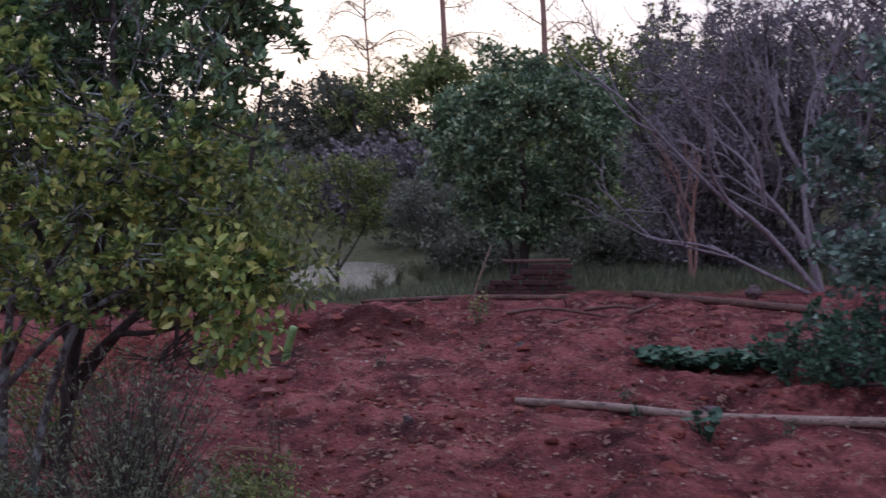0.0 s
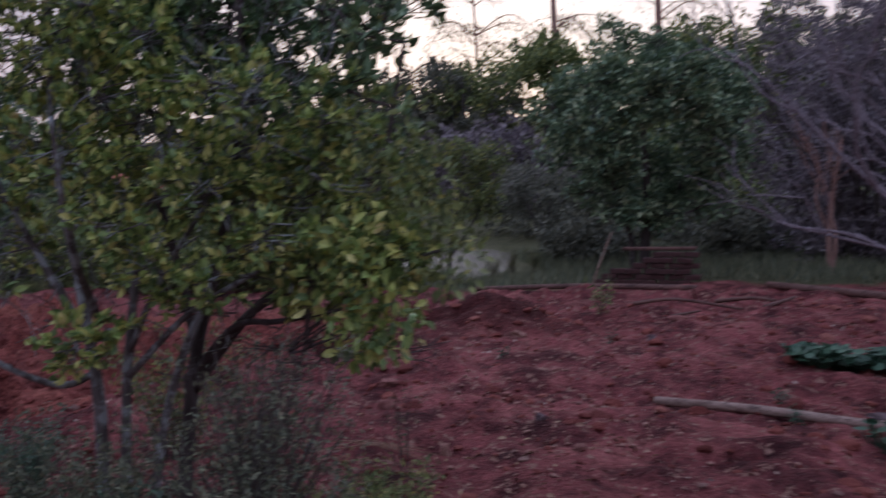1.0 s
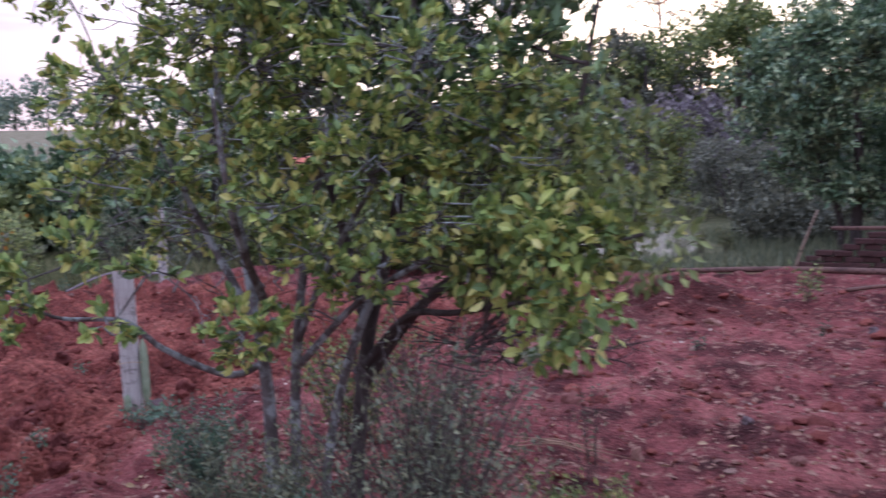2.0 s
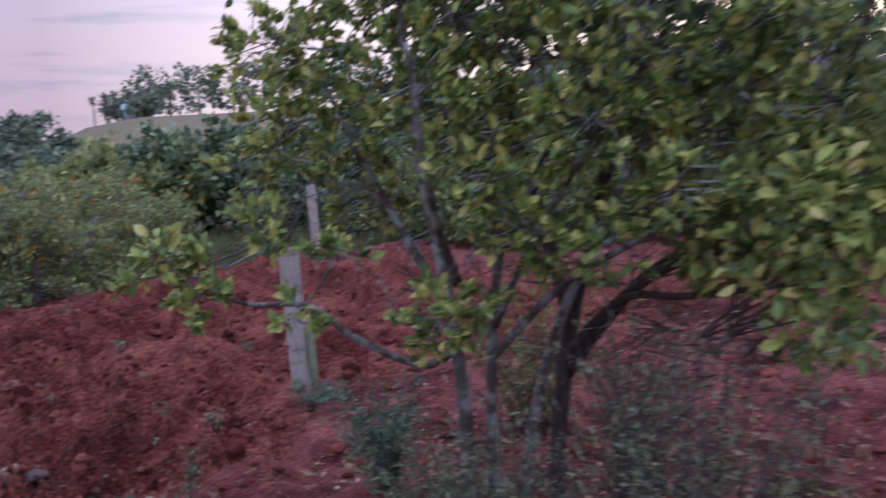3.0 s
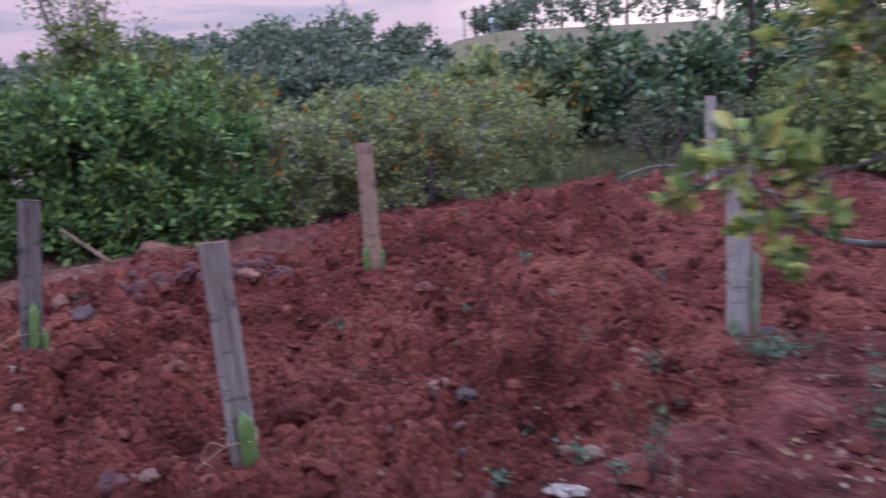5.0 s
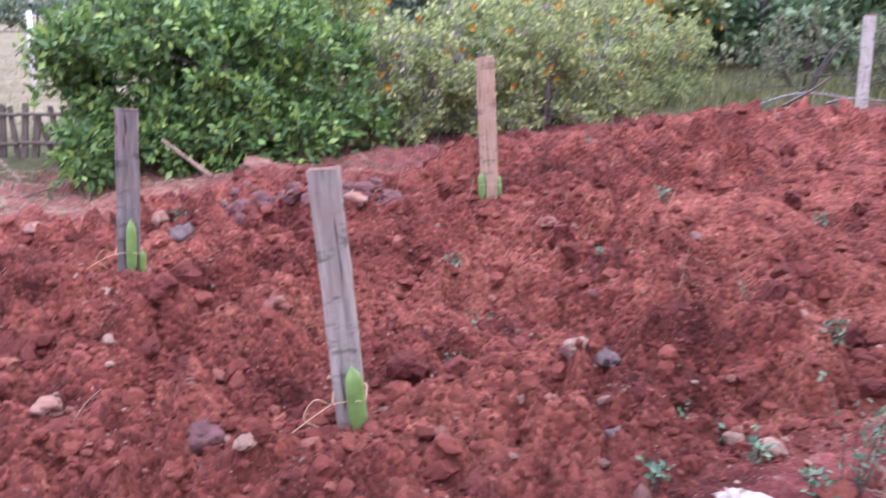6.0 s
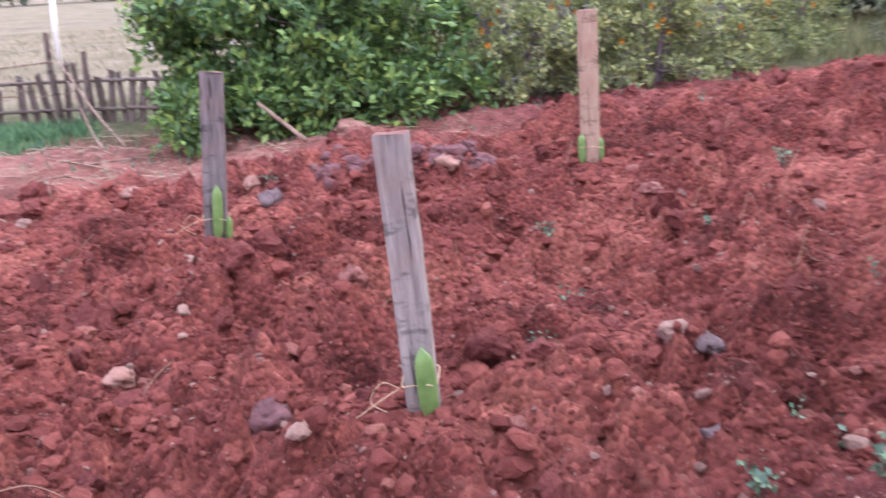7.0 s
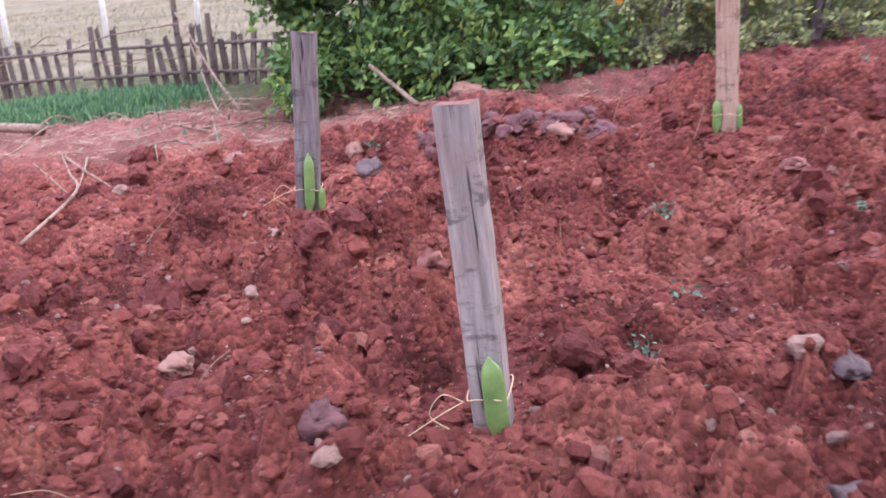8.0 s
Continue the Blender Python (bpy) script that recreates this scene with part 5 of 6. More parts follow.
def squash(x, y, r, n):
    root = thing("squash_plant", "dark green broad-leaved squash plant on bare soil", "plant", (x, y, hz(x, y)), "squash plants")
    wood, green = Soup(), Soup()
    for _ in range(n):
        d = in_ball(1)[0] * r
        top = np.array([d[0], d[1], 0.05 + 0.10 * rng.random()])
        wood.add(*tube(curve_through([(d[0] * 0.3, d[1] * 0.3, -0.02), (d[0] * 0.8, d[1] * 0.8, 0.08), top], 4), 0.005, 4, False))
        a = np.linspace(0, 2 * np.pi, 7, endpoint=False)
        tilt = rng.normal(size=2) * 0.3
        s = 0.042 * rng.uniform(0.7, 1.3)
        rim = [top + s * (1 if i % 2 else 0.82) * np.array([math.cos(b), math.sin(b), tilt[0] * math.cos(b) + tilt[1] * math.sin(b) + 0.25]) for i, b in enumerate(a)]
        green.add([top] + rim, (), [(0, i + 1, (i + 1) % 7 + 1) for i in range(7)])
    part("vine", wood, LEAF_SQUASH, root)
    part("foliage", green, LEAF_SQUASH, root)


for x, y, r, n in ((1.80, 7.11, 0.24, 110), (2.12, 7.30, 0.28, 140), (2.44, 7.18, 0.26, 120), (2.72, 6.99, 0.24, 90), (3.03, 5.18, 0.26, 80), (1.67, 5.31, 0.13, 16)):
    squash(x, y, r, n)

# the low brick edging in front of the round tree
edging = thing("brick_edging", "low dark retaining wall of old bricks before a tree", "wall", (1.0, 13.35, 0.0))
bm = bmesh.new()
bmesh.ops.create_cube(bm, size=1)
bmesh.ops.scale(bm, vec=(0.225, 0.11, 0.075), verts=bm.verts)
bmesh.ops.bevel(bm, geom=bm.edges[:], offset=0.008, segments=1, affect="EDGES")
brick_mesh = bpy.data.meshes.new("brick")
bm.to_mesh(brick_mesh)
bm.free()
brick_mesh.materials.append(BRICK)
for row in range(6):
    for k in range(row * 3 // 4, 6):
        b = part("brick", brick_mesh, BRICK, edging)
        b.matrix_local = pose(-0.58 + k * 0.236 + (0.118 if row % 2 else 0) + rng.normal() * 0.012, 0.22 * (k / 6) * -1 + rng.normal() * 0.02, 0.04 + row * 0.083, rng.normal() * 2, rng.normal() * 3, -8 + rng.normal() * 6)
part("plank", Soup().add(*tube([(-0.25, 0.12, 0.53), (0.3, 0.0, 0.535), (0.80, -0.08, 0.54)], 0.03, 6)), LOG, edging, "dark plank along the top")
lying("leaning_stick", "dark stick leaning against the brick edging", [(0.28, 13.3, 0.0), (0.40, 13.4, 0.35), (0.58, 13.55, 0.80)], 0.02, 0.012, STICK)


def bare_tree(name, label, base, stems, spread, depth, bark, twigs=3, group="", seed=1):
    """A leafless tree: stems that fork again and again."""
    r = np.random.default_rng(seed)
    root = thing(name, label, "tree", base, group)

    def fork(wood, p, d, long, rad, level):
        q = p + d * long
        mid = (p + q) / 2 + r.normal(size=3) * 0.06 * long
        wood.add(*tube(curve_through([p, mid, q], 3), np.linspace(rad, rad * 0.65, 7), 6 if level > 1 else 4, False))
        if level:
            for _ in range(twigs if level > 1 else twigs + 1):
                nd = unit(d + r.normal(size=3) * spread + np.array([0, 0, 0.12]))
                start = p + (q - p) * r.uniform(0.45, 1.0)
                fork(wood, start, nd, long * r.uniform(0.55, 0.85), rad * 0.62, level - 1)

    for d, long, rad in stems:
        wood = Soup()
        fork(wood, np.array([0, 0, -0.1]), unit(np.array(d, dtype=float)), long, rad, depth)
        part("limb", wood, bark, root, "", True)
    return root


bare_tree("bare_tree", "leafless grey tree with long leaning branches", (5.57, 12.84, 0.0), [((-0.85, -0.1, 0.85), 2.28, 0.048), ((-0.55, 0.2, 1), 2.28, 0.048), ((-1.1, 0, 0.55), 1.92, 0.039), ((-0.1, 0.1, 1), 2.16, 0.041)], 0.34, 4, BARK_GREY, 2, "bare trees", 4)
bare_tree("bare_tree", "leafless grey tree at the yard's edge", (6.65, 14.45, 0.0), [((-0.4, 0, 1), 2.40, 0.052), ((0.1, 0, 1), 2.52, 0.052), ((-0.7, 0, 0.8), 2.04, 0.044)], 0.38, 4, BARK_GREY, 3, "bare trees", 9)
bare_tree("bare_tree", "thin reddish bare sapling", (4.07, 14.64, 0.0), [((0.0, 0, 1), 1.44, 0.040), ((-0.05, 0, 1), 1.20, 0.034)], 0.3, 3, BARK_PINK, 2, "bare trees", 5)
for k, (x, y, tall, w) in enumerate(((4.95, 16.03, 4.6, 1.15), (6.36, 15.85, 5.9, 1.38), (5.09, 18.73, 5.9, 1.61), (7.09, 18.45, 6.8, 1.95), (9.34, 17.70, 7.3, 2.07), (8.41, 14.27, 5.9, 1.61), (6.28, 21.70, 7.3, 2.07))):
    bare_tree("thicket_tree", "twiggy greyish purple thicket tree", (x, y, 0.0), [((-0.3, 0, 1), tall * 0.4, 0.06), ((0.3, 0.1, 1), tall * 0.42, 0.06), ((0.0, -0.2, 1), tall * 0.45, 0.05)], 0.42, 4, BARK_B, 2, "thicket", 20 + k)
    bush("thicket_bush", "dense greyish purple thicket of small leaves", (x, y + 0.4), (w, 1.2, tall / 2), 0.6, 64, LEAF_THICKET, 0.11, 0.055, 12500, bias=0.3, group="thicket", twig_r=0.006, plain=True)


def far_tree(place, tall, wide, leaf, count=1500, label="distant tree with dense dull green crown", group="far woods", size=0.34, bark=BARK_B, low=0.0):
    x, y = place
    z = hz(x, y)
    return tree("far_tree", label, (x, y, z), [[(0, 0, -0.3, 0.03 * tall), (0.1, 0, 0.4 * tall, 0.022 * tall), (0, 0, 0.85 * tall, 0.006 * tall)]],
                egg(22, (0, 0, tall * (low + 1) / 2), (wide, wide, tall * (1 - low) / 2 * 0.85), 0.36 * wide, 0.4), bark, leaf, size * 1.15, size * 0.8, int(count * 0.62), group, twig_r=0.02, plain=True)


def polar(yaw, dist):
    yaw = radians(yaw + 1.6)
    return (-1.0 - dist * math.sin(yaw), 1.1 + dist * math.cos(yaw))


# woods across the valley, seen over the hedge, their haze put into the leaf colour
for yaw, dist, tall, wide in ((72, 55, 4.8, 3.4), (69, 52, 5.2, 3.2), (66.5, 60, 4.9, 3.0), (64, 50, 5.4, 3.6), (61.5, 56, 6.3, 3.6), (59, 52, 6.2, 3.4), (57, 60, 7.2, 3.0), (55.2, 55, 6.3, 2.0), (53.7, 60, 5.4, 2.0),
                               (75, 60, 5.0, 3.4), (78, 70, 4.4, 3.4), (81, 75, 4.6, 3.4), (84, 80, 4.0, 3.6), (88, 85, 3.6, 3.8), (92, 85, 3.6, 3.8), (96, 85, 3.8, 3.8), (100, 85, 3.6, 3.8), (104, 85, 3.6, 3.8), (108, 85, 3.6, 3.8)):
    far_tree(polar(yaw, dist), tall, wide, LEAF_FAR_HAZED, 6500, size=0.32)
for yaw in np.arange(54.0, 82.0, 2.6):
    far_tree(polar(yaw, 46), rng.uniform(2.6, 3.6), 2.6, LEAF_FAR_HAZED, 2200, "low dull green shrub below distant woods", "far shrubs", 0.34)
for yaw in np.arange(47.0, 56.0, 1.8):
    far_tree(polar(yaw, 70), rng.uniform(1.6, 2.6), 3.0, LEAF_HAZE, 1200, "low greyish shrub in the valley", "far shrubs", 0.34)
# nearer trees past the plot's far corner
for yaw, dist, tall, wide, leaf in ((47.0, 17, 2.2, 1.3, LEAF_GOLD), (43.5, 18, 2.6, 1.5, LEAF_ROUND), (40.5, 17, 2.7, 1.4, LEAF_ROUND), (37.8, 17, 2.5, 1.2, LEAF_ROUND), (50.0, 22, 1.9, 1.4, LEAF_GOLD), (33.0, 19, 4.0, 1.2, LEAF_ROUND), (31, 24, 3.6, 1.9, LEAF_ROUND), (26, 24, 3.4, 1.8, LEAF_OLIVE), (52.5, 30, 1.8, 2.0, LEAF_OLIVE), (22, 28, 3.8, 2.0, LEAF_OLIVE)):
    far_tree(polar(yaw, dist), tall, wide, leaf, 5500, "dull green tree past the plot's corner", "corner trees", 0.16)
# trees on the hilltop, in the same haze-greyed leaf colour
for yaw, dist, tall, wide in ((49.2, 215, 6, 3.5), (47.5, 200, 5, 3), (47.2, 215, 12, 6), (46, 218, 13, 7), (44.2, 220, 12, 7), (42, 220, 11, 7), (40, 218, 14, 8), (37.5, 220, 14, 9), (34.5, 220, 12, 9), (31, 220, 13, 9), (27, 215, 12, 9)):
    far_tree(polar(yaw, dist), tall, wide, LEAF_FAR_HAZED, 900, "distant hilltop tree with rounded crown", "hilltop trees", 1.1)
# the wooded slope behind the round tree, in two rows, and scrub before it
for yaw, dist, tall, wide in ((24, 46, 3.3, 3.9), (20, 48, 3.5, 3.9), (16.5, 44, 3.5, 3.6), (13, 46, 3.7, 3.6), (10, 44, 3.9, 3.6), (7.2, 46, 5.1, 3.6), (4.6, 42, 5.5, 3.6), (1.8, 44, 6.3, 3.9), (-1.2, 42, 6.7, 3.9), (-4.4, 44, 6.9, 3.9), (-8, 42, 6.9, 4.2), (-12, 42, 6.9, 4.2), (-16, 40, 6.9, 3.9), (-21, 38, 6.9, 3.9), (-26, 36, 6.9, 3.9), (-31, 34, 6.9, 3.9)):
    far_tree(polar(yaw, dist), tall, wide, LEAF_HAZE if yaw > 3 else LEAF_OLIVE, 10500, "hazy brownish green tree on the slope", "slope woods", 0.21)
for yaw, dist, tall, wide in ((22, 33, 2.6, 2.2), (17.5, 31, 2.6, 2.2), (13, 33, 2.8, 2.2), (9, 31, 2.6, 2.2), (5.5, 32, 3.0, 2.2), (2, 30, 3.2, 2.2), (-1.5, 31, 3.6, 2.4), (-5.5, 30, 3.6, 2.4), (-10, 30, 3.6, 2.4), (-15, 28, 3.6, 2.4), (-20, 27, 3.6, 2.4)):
    far_tree(polar(yaw, dist), tall, wide, LEAF_THICKET if yaw > -2 else LEAF_OLIVE, 3600, "hazy purplish green scrub tree below the slope", "slope scrub", 0.18)
for x, y, tall, w in ((-8.52, 17.35, 1.5, 1.5), (-6.63, 17.33, 1.6, 1.4), (-6.11, 20.20, 2.0, 1.4), (-0.38, 20.83, 1.5, 1.2), (-0.84, 24.28, 2.2, 1.5), (0.81, 23.86, 2.0, 1.5), (3.03, 20.65, 1.5, 1.3), (-3.85, 23.96, 1.8, 1.7), (-1.2, 26, 2.0, 1.7), (-7.20, 23.14, 2.2, 1.8), (-10.91, 21.74, 2.2, 1.9), (2.41, 24.20, 2.4, 1.8), (-4.95, 13.69, 1.5, 1.1), (-6.57, 13.03, 1.5, 1.1), (-3.62, 14.28, 1.3, 0.8), (-7.96, 13.37, 1.4, 1.1), (-6.08, 15.59, 1.9, 1.2), (-9.50, 15.18, 1.6, 1.2), (-4.23, 13.15, 0.8, 0.7), (-5.67, 12.32, 0.8, 0.8), (0.30, 17.75, 0.9, 0.9), (3.26, 17.62, 1.0, 0.9)):
    if math.hypot((x + 3.1 + 0.2 * (y - 20.6)) / (1.9 + w), (y - 20.6) / 5.8) < 1:
        continue
    bush("scrub_bush", "dull greyish green scrub beyond the yard", (x, y), (w, 1.0, tall / 2), 0.45, 30, LEAF_HAZE if x > -3 else LEAF_OLIVE, 0.13, 0.065, 4200, bias=0.3, group="scrub", twig_r=0.006, plain=True)


def tall_tree(x, y, tall, r, seed):
    """A tall bare-stemmed tree with thin drooping branches and few leaves."""
    rr = np.random.default_rng(seed)
    root = thing("tall_tree", "tall slender pinkish trunk with sparse drooping branches", "tree", (x, y, hz(x, y)), "tall trees")
    wood, green = Soup(), Soup()
    trunk = curve_through([(0, 0, -0.3), (0.15, 0, tall * 0.3), (-0.1, 0, tall * 0.65), (0.05, 0, tall)], 8)
    wood.add(*tube(trunk, np.linspace(r, r * 0.35, len(trunk)), 10))
    for k in range(28):
        h = rr.uniform(0.28, 0.97) * tall
        a = rr.choice([0.0, math.pi]) + rr.normal() * 0.7
        d = np.array([math.cos(a), math.sin(a), 0])
        long = rr.uniform(2.0, 6.0)
        base = np.array([0, 0, h])
        line = curve_through([base, base + d * long * 0.5 + [0, 0, long * rr.uniform(0.1, 0.45)], base + d * long + [0, 0, long * rr.uniform(-0.25, 0.5)]], 6)
        wood.add(*tube(line, np.linspace(0.05, 0.018, len(line)), 5))
        for _ in range(11):
            p = line[rr.integers(3, len(line))]
            e = p + np.array([*(rr.normal(size=2) * 0.8), rr.uniform(-1.2, 0.5)])
            wood.add(*tube(np.array([p, (p + e) / 2 + rr.normal(size=3) * 0.15, e]), [0.02, 0.014, 0.008], 4, False))
            n = 12
            at = p + (e - p) * rr.uniform(0.2, 1.1, (n, 1)) + rr.normal(size=(n, 3)) * 0.25
            leaves(green, at, rr.normal(size=(n, 3)) + np.array([0, 0, -0.8]), 0.22, 0.06)
    part("trunk", wood, BARK_PINK, root, "", True)
    part("crown", green, LEAF_OLIVE, root)


tall_tree(-1.31, 57.5, 22, 0.27, 3)
tall_tree(5.5, 58, 23, 0.27, 8)
tall_tree(-7.0, 62, 17, 0.12, 15)
for x, y, tall, seed in ((5.2, 36, 2.6, 31), (8.6, 34, 3.0, 32), (11.5, 34, 3.2, 34)):
    bare_tree("bare_tree", "tall twiggy leafless tree on the slope", (x, y, hz(x, y)), [((-0.2, 0, 1), tall, 0.06), ((0.25, 0, 1), tall, 0.055), ((0.0, 0.1, 1), tall * 1.1, 0.06)], 0.36, 4, BARK_B, 2, "slope bare trees", seed)


def slim_tree(place, tall, seed):
    rr = np.random.default_rng(seed)
    x, y = place
    root = thing("slim_tree", "slim pale forked tree with few leaves", "tree", (x, y, hz(x, y)), "slim trees")
    wood, green = Soup(), Soup()
    for _ in range(7):
        d = np.array([*(rr.normal(size=2) * 0.22), 1.0])
        line = curve_through([(0, 0, -0.2), d * tall * 0.4, d * tall * 0.7 + rr.normal(size=3) * 0.2, d * tall * rr.uniform(0.75, 1.05)], 6)
        wood.add(*tube(line, np.linspace(0.09, 0.025, len(line)), 6))
        n = 70
        at = line[rr.integers(8, len(line), n)] + rr.normal(size=(n, 3)) * 0.4
        leaves(green, at, rr.normal(size=(n, 3)), 0.22, 0.10)
    part("trunk", wood, BARK_GREY, root, "", True)
    part("crown", green, LEAF_OLIVE, root)


slim_tree(polar(75, 34), 6.5, 2)
slim_tree(polar(73.5, 36), 6.0, 5)
far_tree(polar(80.5, 45), 6.2, 0.9, LEAF_FAR_HAZED, 1200, "narrow upright tree beside the field", "field trees", 0.25)

# ---- picket fence, field posts and wires ----
fence = thing("picket_fence", "old grey wooden picket fence, uneven and partly broken", "fence", (-11.0, 0.6, 0.0))
fence_line = curve_through([(-11.6, -2.0, 0), (-11.45, -0.6, 0), (-11.25, 0.6, 0), (-10.85, 1.55, 0), (-10.2, 2.35, 0), (-9.9, 2.9, 0)], 12)
seg = np.concatenate([[0], np.cumsum(np.linalg.norm(np.diff(fence_line, axis=0), axis=1))])
for s in np.arange(0.05, seg[-1] - 0.05, 0.115):
    c = np.array([np.interp(s, seg, fence_line[:, i]) for i in range(3)])
    n = np.array([np.interp(min(s + 0.05, seg[-1]), seg, fence_line[:, i]) for i in range(3)]) - c
    tall = rng.uniform(0.34, 0.60)
    if rng.random() < 0.08:
        continue
    bm = bmesh.new()
    bmesh.ops.create_cube(bm, size=1)
    bmesh.ops.scale(bm, vec=(rng.uniform(0.05, 0.075), 0.022, tall + 0.06), verts=bm.verts)
    for v in bm.verts:
        if v.co.z > 0:
            v.co.z += rng.normal() * 0.02
            v.co.x *= 0.8
    p = part("picket", bm, PICKET, fence)
    p.matrix_local = pose(c[0] + 11.0, c[1] - 0.6, tall / 2 - 0.03 + hz(c[0], c[1]), rng.normal() * 7, rng.normal() * 6, math.degrees(math.atan2(n[1], n[0])))
for h in (0.14, 0.40):
    for a, b in ((0, 20), (20, 40), (40, len(fence_line) - 1)):
        pts = fence_line[a:b + 1] - np.array([11.0 * -1, 0.6, 0]) + np.array([0.02, 0.0, h])
        part("rail", Soup().add(*tube(pts + rng.normal(size=3) * 0.01, 0.017, 6)), PICKET, fence)
for x, y, tall in ((-11.5, -0.55, 0.66), (-11.3, 0.35, 0.62), (-10.95, 1.2, 0.86), (-10.75, 1.5, 0.68), (-11.55, -1.6, 0.65)):
    part("fence_post", Soup().add(*tube([(x + 11.0, y - 0.6, -0.1), (x + 11.02, y - 0.6, tall * 0.5), (x + 11.0, y - 0.58, tall)], [0.032, 0.03, 0.026], 8)), PICKET, fence)

field_posts = [(-16.2, -4.7), (-16.4, -3.2), (-16.5, -1.8), (-16.7, -0.4), (-17.0, 1.0), (-17.2, 2.4), (-17.4, 3.8), (-17.6, 5.2)]
for x, y in field_posts:
    root = thing("field_post", "whitewashed slim post of a wire field fence", "post", (x, y, hz(x, y)), "field posts")
    part("shaft", Soup().add(*tube([(0, 0, -0.1), (0.02, 0.05, 0.7), (0.03, 0.10, 1.35)], [0.045, 0.042, 0.038], 8)), WHITE_POST, root, "", True)
for h in (0.35, 0.7, 1.05, 1.28):
    pts = [(x + 0.03, y + 0.03, hz(x, y) + h) for x, y in field_posts]
    w = part("fence_wire", Soup().add(*tube(curve_through(pts, 3), 0.003, 4)), WIRE)
    tagged(w, "thin grey wire strung between white posts", "wire", "field fence wires")


# ---- low green patch, verge grass ----
def blades(name, label, xy, tall, wide, mat):
    s = Soup()
    z = height(xy[:, 0], xy[:, 1])
    size = tall * rng.uniform(0.4, 1.0, len(xy))
    leaves(s, np.stack([xy[:, 0], xy[:, 1], z - 0.01], -1), rng.normal(size=(len(xy), 3)) * 0.33 + np.array([0, 0, 1]), size, wide, 0.2)
    return tagged(part(name, s, mat), label, "grass", kind="stuff")


xy = in_box(24000, -6, 7.5, 12.3, 20.5)
xy = xy[(yard(xy[:, 0], xy[:, 1]) < 0.45) & ((np.abs(xy[:, 0] + 3.1 + 0.2 * (xy[:, 1] - 20.6)) > 1.6) | (xy[:, 1] < 14.4))]
blades("verge_grass", "tall dull green weeds and grass beyond the yard", xy, 0.36, 0.018, LEAF_DULL)
xy = in_box(16000, -14, -7, 8, 17)
xy = xy[yard(xy[:, 0], xy[:, 1]) < 0.45]
blades("verge_grass", "dry grey-green grass beyond the tilled plot", xy, 0.32, 0.014, GRASS_BLADE)
xy = in_box(12000, -11.1, -9.4, -1.4, 1.6)
xy = xy[np.hypot((xy[:, 0] + 10.3) / 0.55, (xy[:, 1] - 0.35) / 0.95) < 1 + 0.22 * rng.normal(size=len(xy))]
blades("green_patch", "low feathery green groundcover before the fence", xy, 0.14, 0.022, LEAF_COVER)
xy = in_box(9000, -30, -11.9, -9, 9)
blades("field_grass", "short dry yellow field grass", xy, 0.14, 0.02, FIELD_GRASS)
straw_bits = Soup()
xy = np.concatenate([in_box(2600, -9.9, -7.3, -1.2, 2.9), in_box(500, -8.6, -6.9, 2.6, 4.6)])
xy = xy[tilled(xy[:, 0], xy[:, 1]) < 0.5]
n = len(xy)
leaves(straw_bits, np.stack([xy[:, 0], xy[:, 1], height(xy[:, 0], xy[:, 1]) + 0.006], -1), rng.normal(size=(n, 3)) * np.array([1, 1, 0.10]), 0.06 + 0.22 * rng.random(n) ** 2, 0.007, 0.1)
tagged(part("straw_litter", straw_bits, STRAW_PALE), "dry pale straw strewn over trampled soil", "straw", kind="stuff")
xy = in_box(520, -9.9, -8.3, 1.0, 8.0)
xy = xy[tilled(xy[:, 0], xy[:, 1]) < 0.6]
blades("edge_weeds", "sparse small weeds along the plot's edge", xy, 0.10, 0.016, LEAF_BLUE)


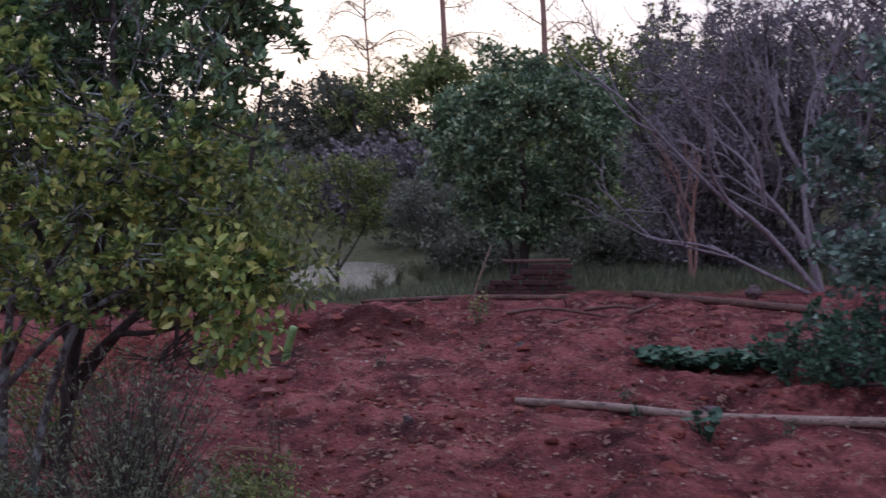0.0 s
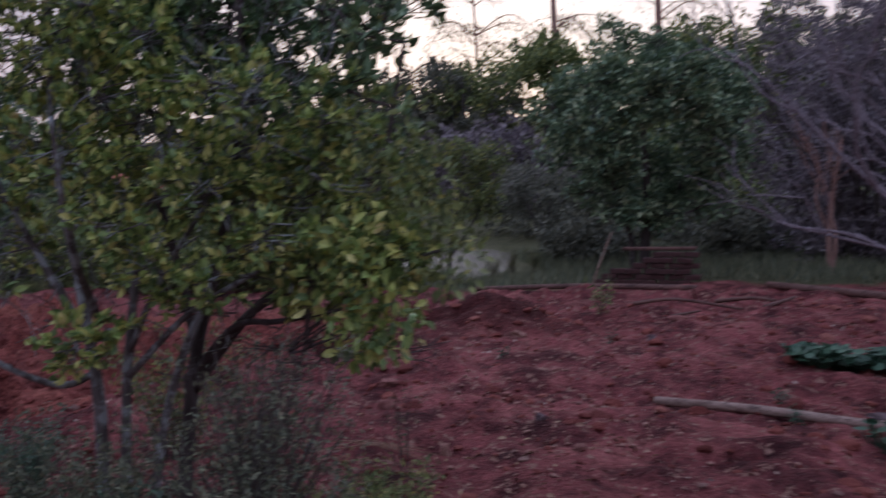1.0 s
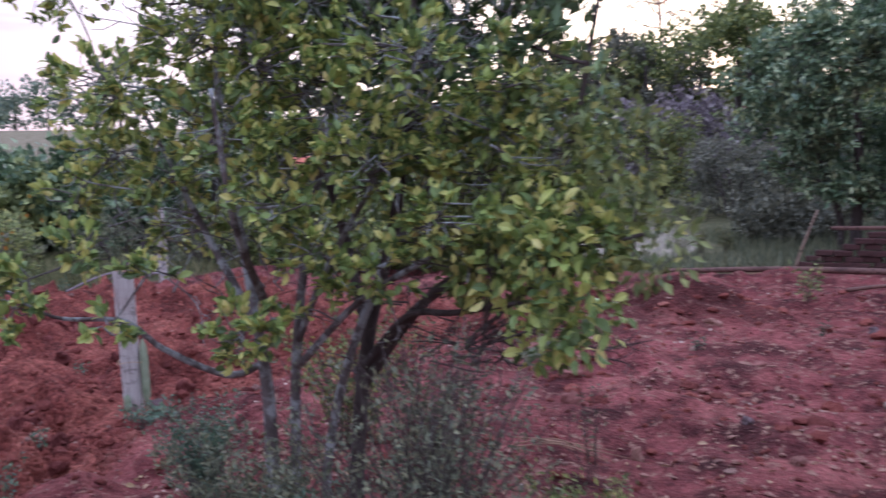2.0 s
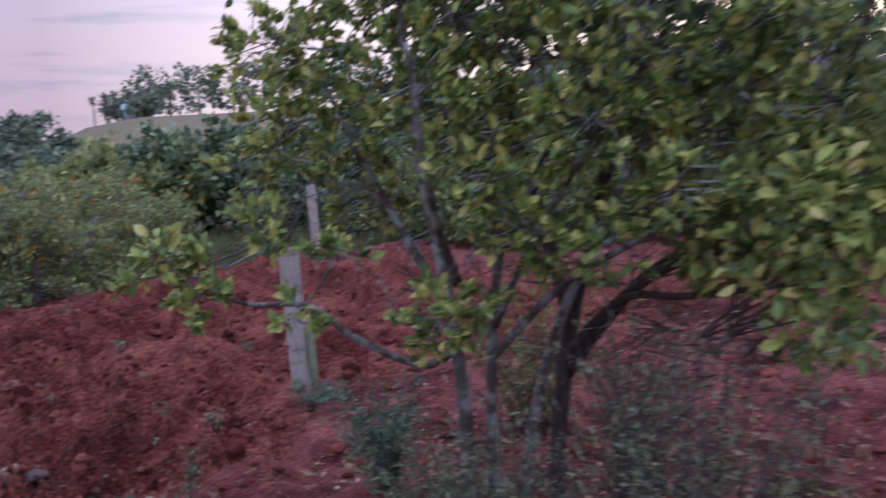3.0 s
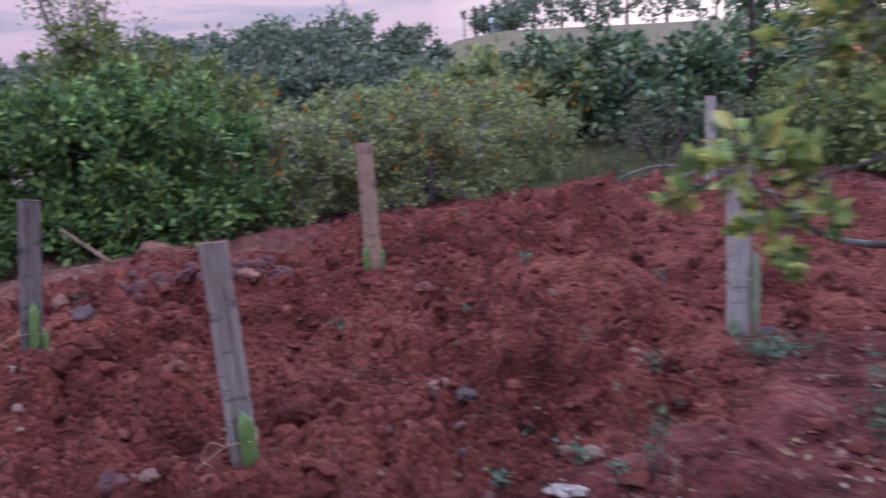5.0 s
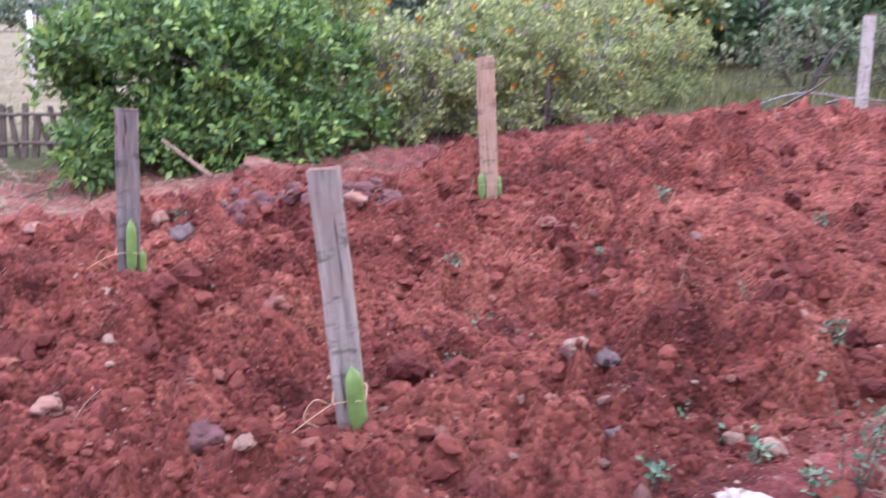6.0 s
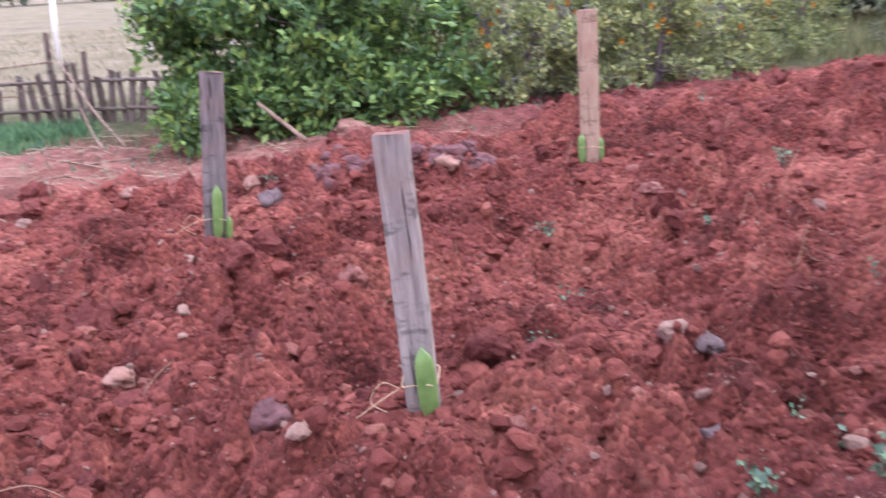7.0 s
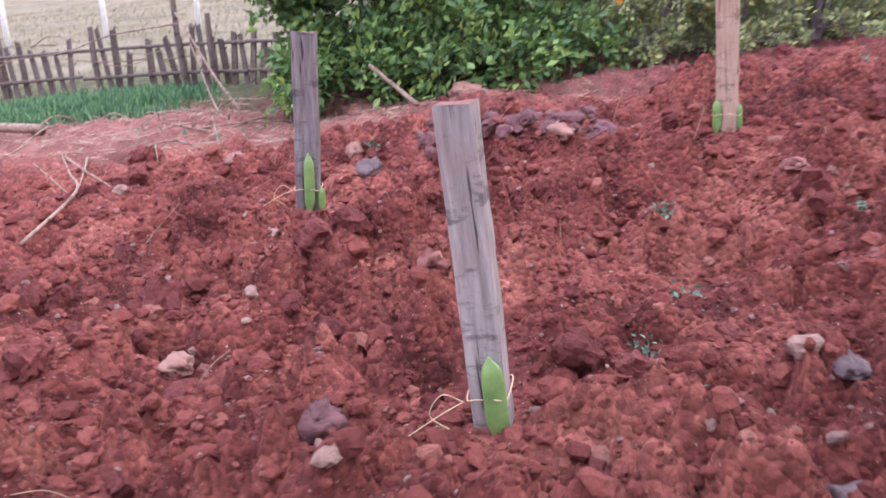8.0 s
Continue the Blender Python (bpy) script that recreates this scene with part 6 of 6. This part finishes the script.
# ---- far houses ----
def house(place, wide, deep, tall, turn, wall, roof, label):
    x, y = place
    root = thing("house", label, "house", (x, y, hz(x, y)), "far houses")
    root.rotation_euler = (0, 0, radians(turn))
    bm = bmesh.new()
    bmesh.ops.create_cube(bm, size=1)
    bmesh.ops.scale(bm, vec=(wide, deep, tall + 1), verts=bm.verts)
    bmesh.ops.translate(bm, vec=(0, 0, tall / 2 - 0.5), verts=bm.verts)
    part("wall", bm, wall, root)
    w, d, e = wide / 2 + 0.4, deep / 2 + 0.4, tall + 0.02
    v = [(-w, -d, e), (w, -d, e), (w, d, e), (-w, d, e), (-w, 0, e + 1.4), (w, 0, e + 1.4)]
    part("roof", Soup().add(v, [(0, 1, 5, 4), (2, 3, 4, 5), (3, 2, 1, 0)], [(1, 2, 5), (3, 0, 4)]), roof, root)
    for k in range(3):
        bm = bmesh.new()
        bmesh.ops.create_cube(bm, size=1)
        bmesh.ops.scale(bm, vec=(wide * 0.13, 0.1, 1.1), verts=bm.verts)
        p = part("window", bm, GLASS_DARK, root)
        p.location = (wide * (k - 1) * 0.3, -deep / 2 - 0.03, tall * 0.6)


house(polar(48.0, 205), 6, 4, 1.7, 48, HOUSE_WALL, HOUSE_WALL, "small pale bluish house on the hill")
house(polar(28.9, 42), 6, 4, 1.2, 31, HOUSE_WALL, ROOF_RED, "small house with red roof behind trees")
mast = thing("pylon", "thin steel lattice pylon on the skyline", "pylon", (*polar(58.5, 150), hz(*polar(58.5, 150))))
for sx, sy in ((-1, -1), (1, -1), (1, 1), (-1, 1)):
    part("leg", Soup().add(*tube([(sx * 1.2, sy * 1.2, -0.5), (sx * 0.15, sy * 0.15, 18)], 0.06, 4)), STEEL, mast)
for h, w in ((13, 1.8), (15.5, 1.4), (17.5, 1.0)):
    part("crossarm", Soup().add(*tube([(-w, 0, h), (w, 0, h)], 0.06, 4)), STEEL, mast)
for yaw in (50.6, 49.9, 49.3):
    x, y = polar(yaw, 208)
    palm = thing("palm_tree", "small distant palm silhouette on the hilltop", "tree", (x, y, hz(x, y)), "hilltop palms")
    part("trunk", Soup().add(*tube([(0, 0, -0.5), (0.1, 0, 3), (0, 0, 5.5)], 0.16, 6)), BARK_B, palm)
    fr = Soup()
    leaves(fr, np.tile([0, 0, 5.4], (40, 1)) + rng.normal(size=(40, 3)) * 0.1, rng.normal(size=(40, 3)) + np.array([0, 0, 0.2]), 1.5, 0.35)
    part("crown", fr, LEAF_FAR_HAZED, palm)

# thin dry stalks dropped on the bare soil
for k in range(7):
    sx, sy, sa, sl = -1.10 + 0.05 * rng.normal(), 5.05 + 0.06 * rng.normal(), 0.25 + 0.16 * rng.normal(), 0.16 + 0.12 * rng.random()
    ends = [(sx + q * sl * math.cos(sa), sy + q * sl * math.sin(sa)) for q in (-1, 0, 1)]
    lying("dry_stalk", "thin pale dry stalk on bare red soil", [(x, y, 0.012 + 0.003 * k) for x, y in ends], 0.004, 0.002, STRAW)
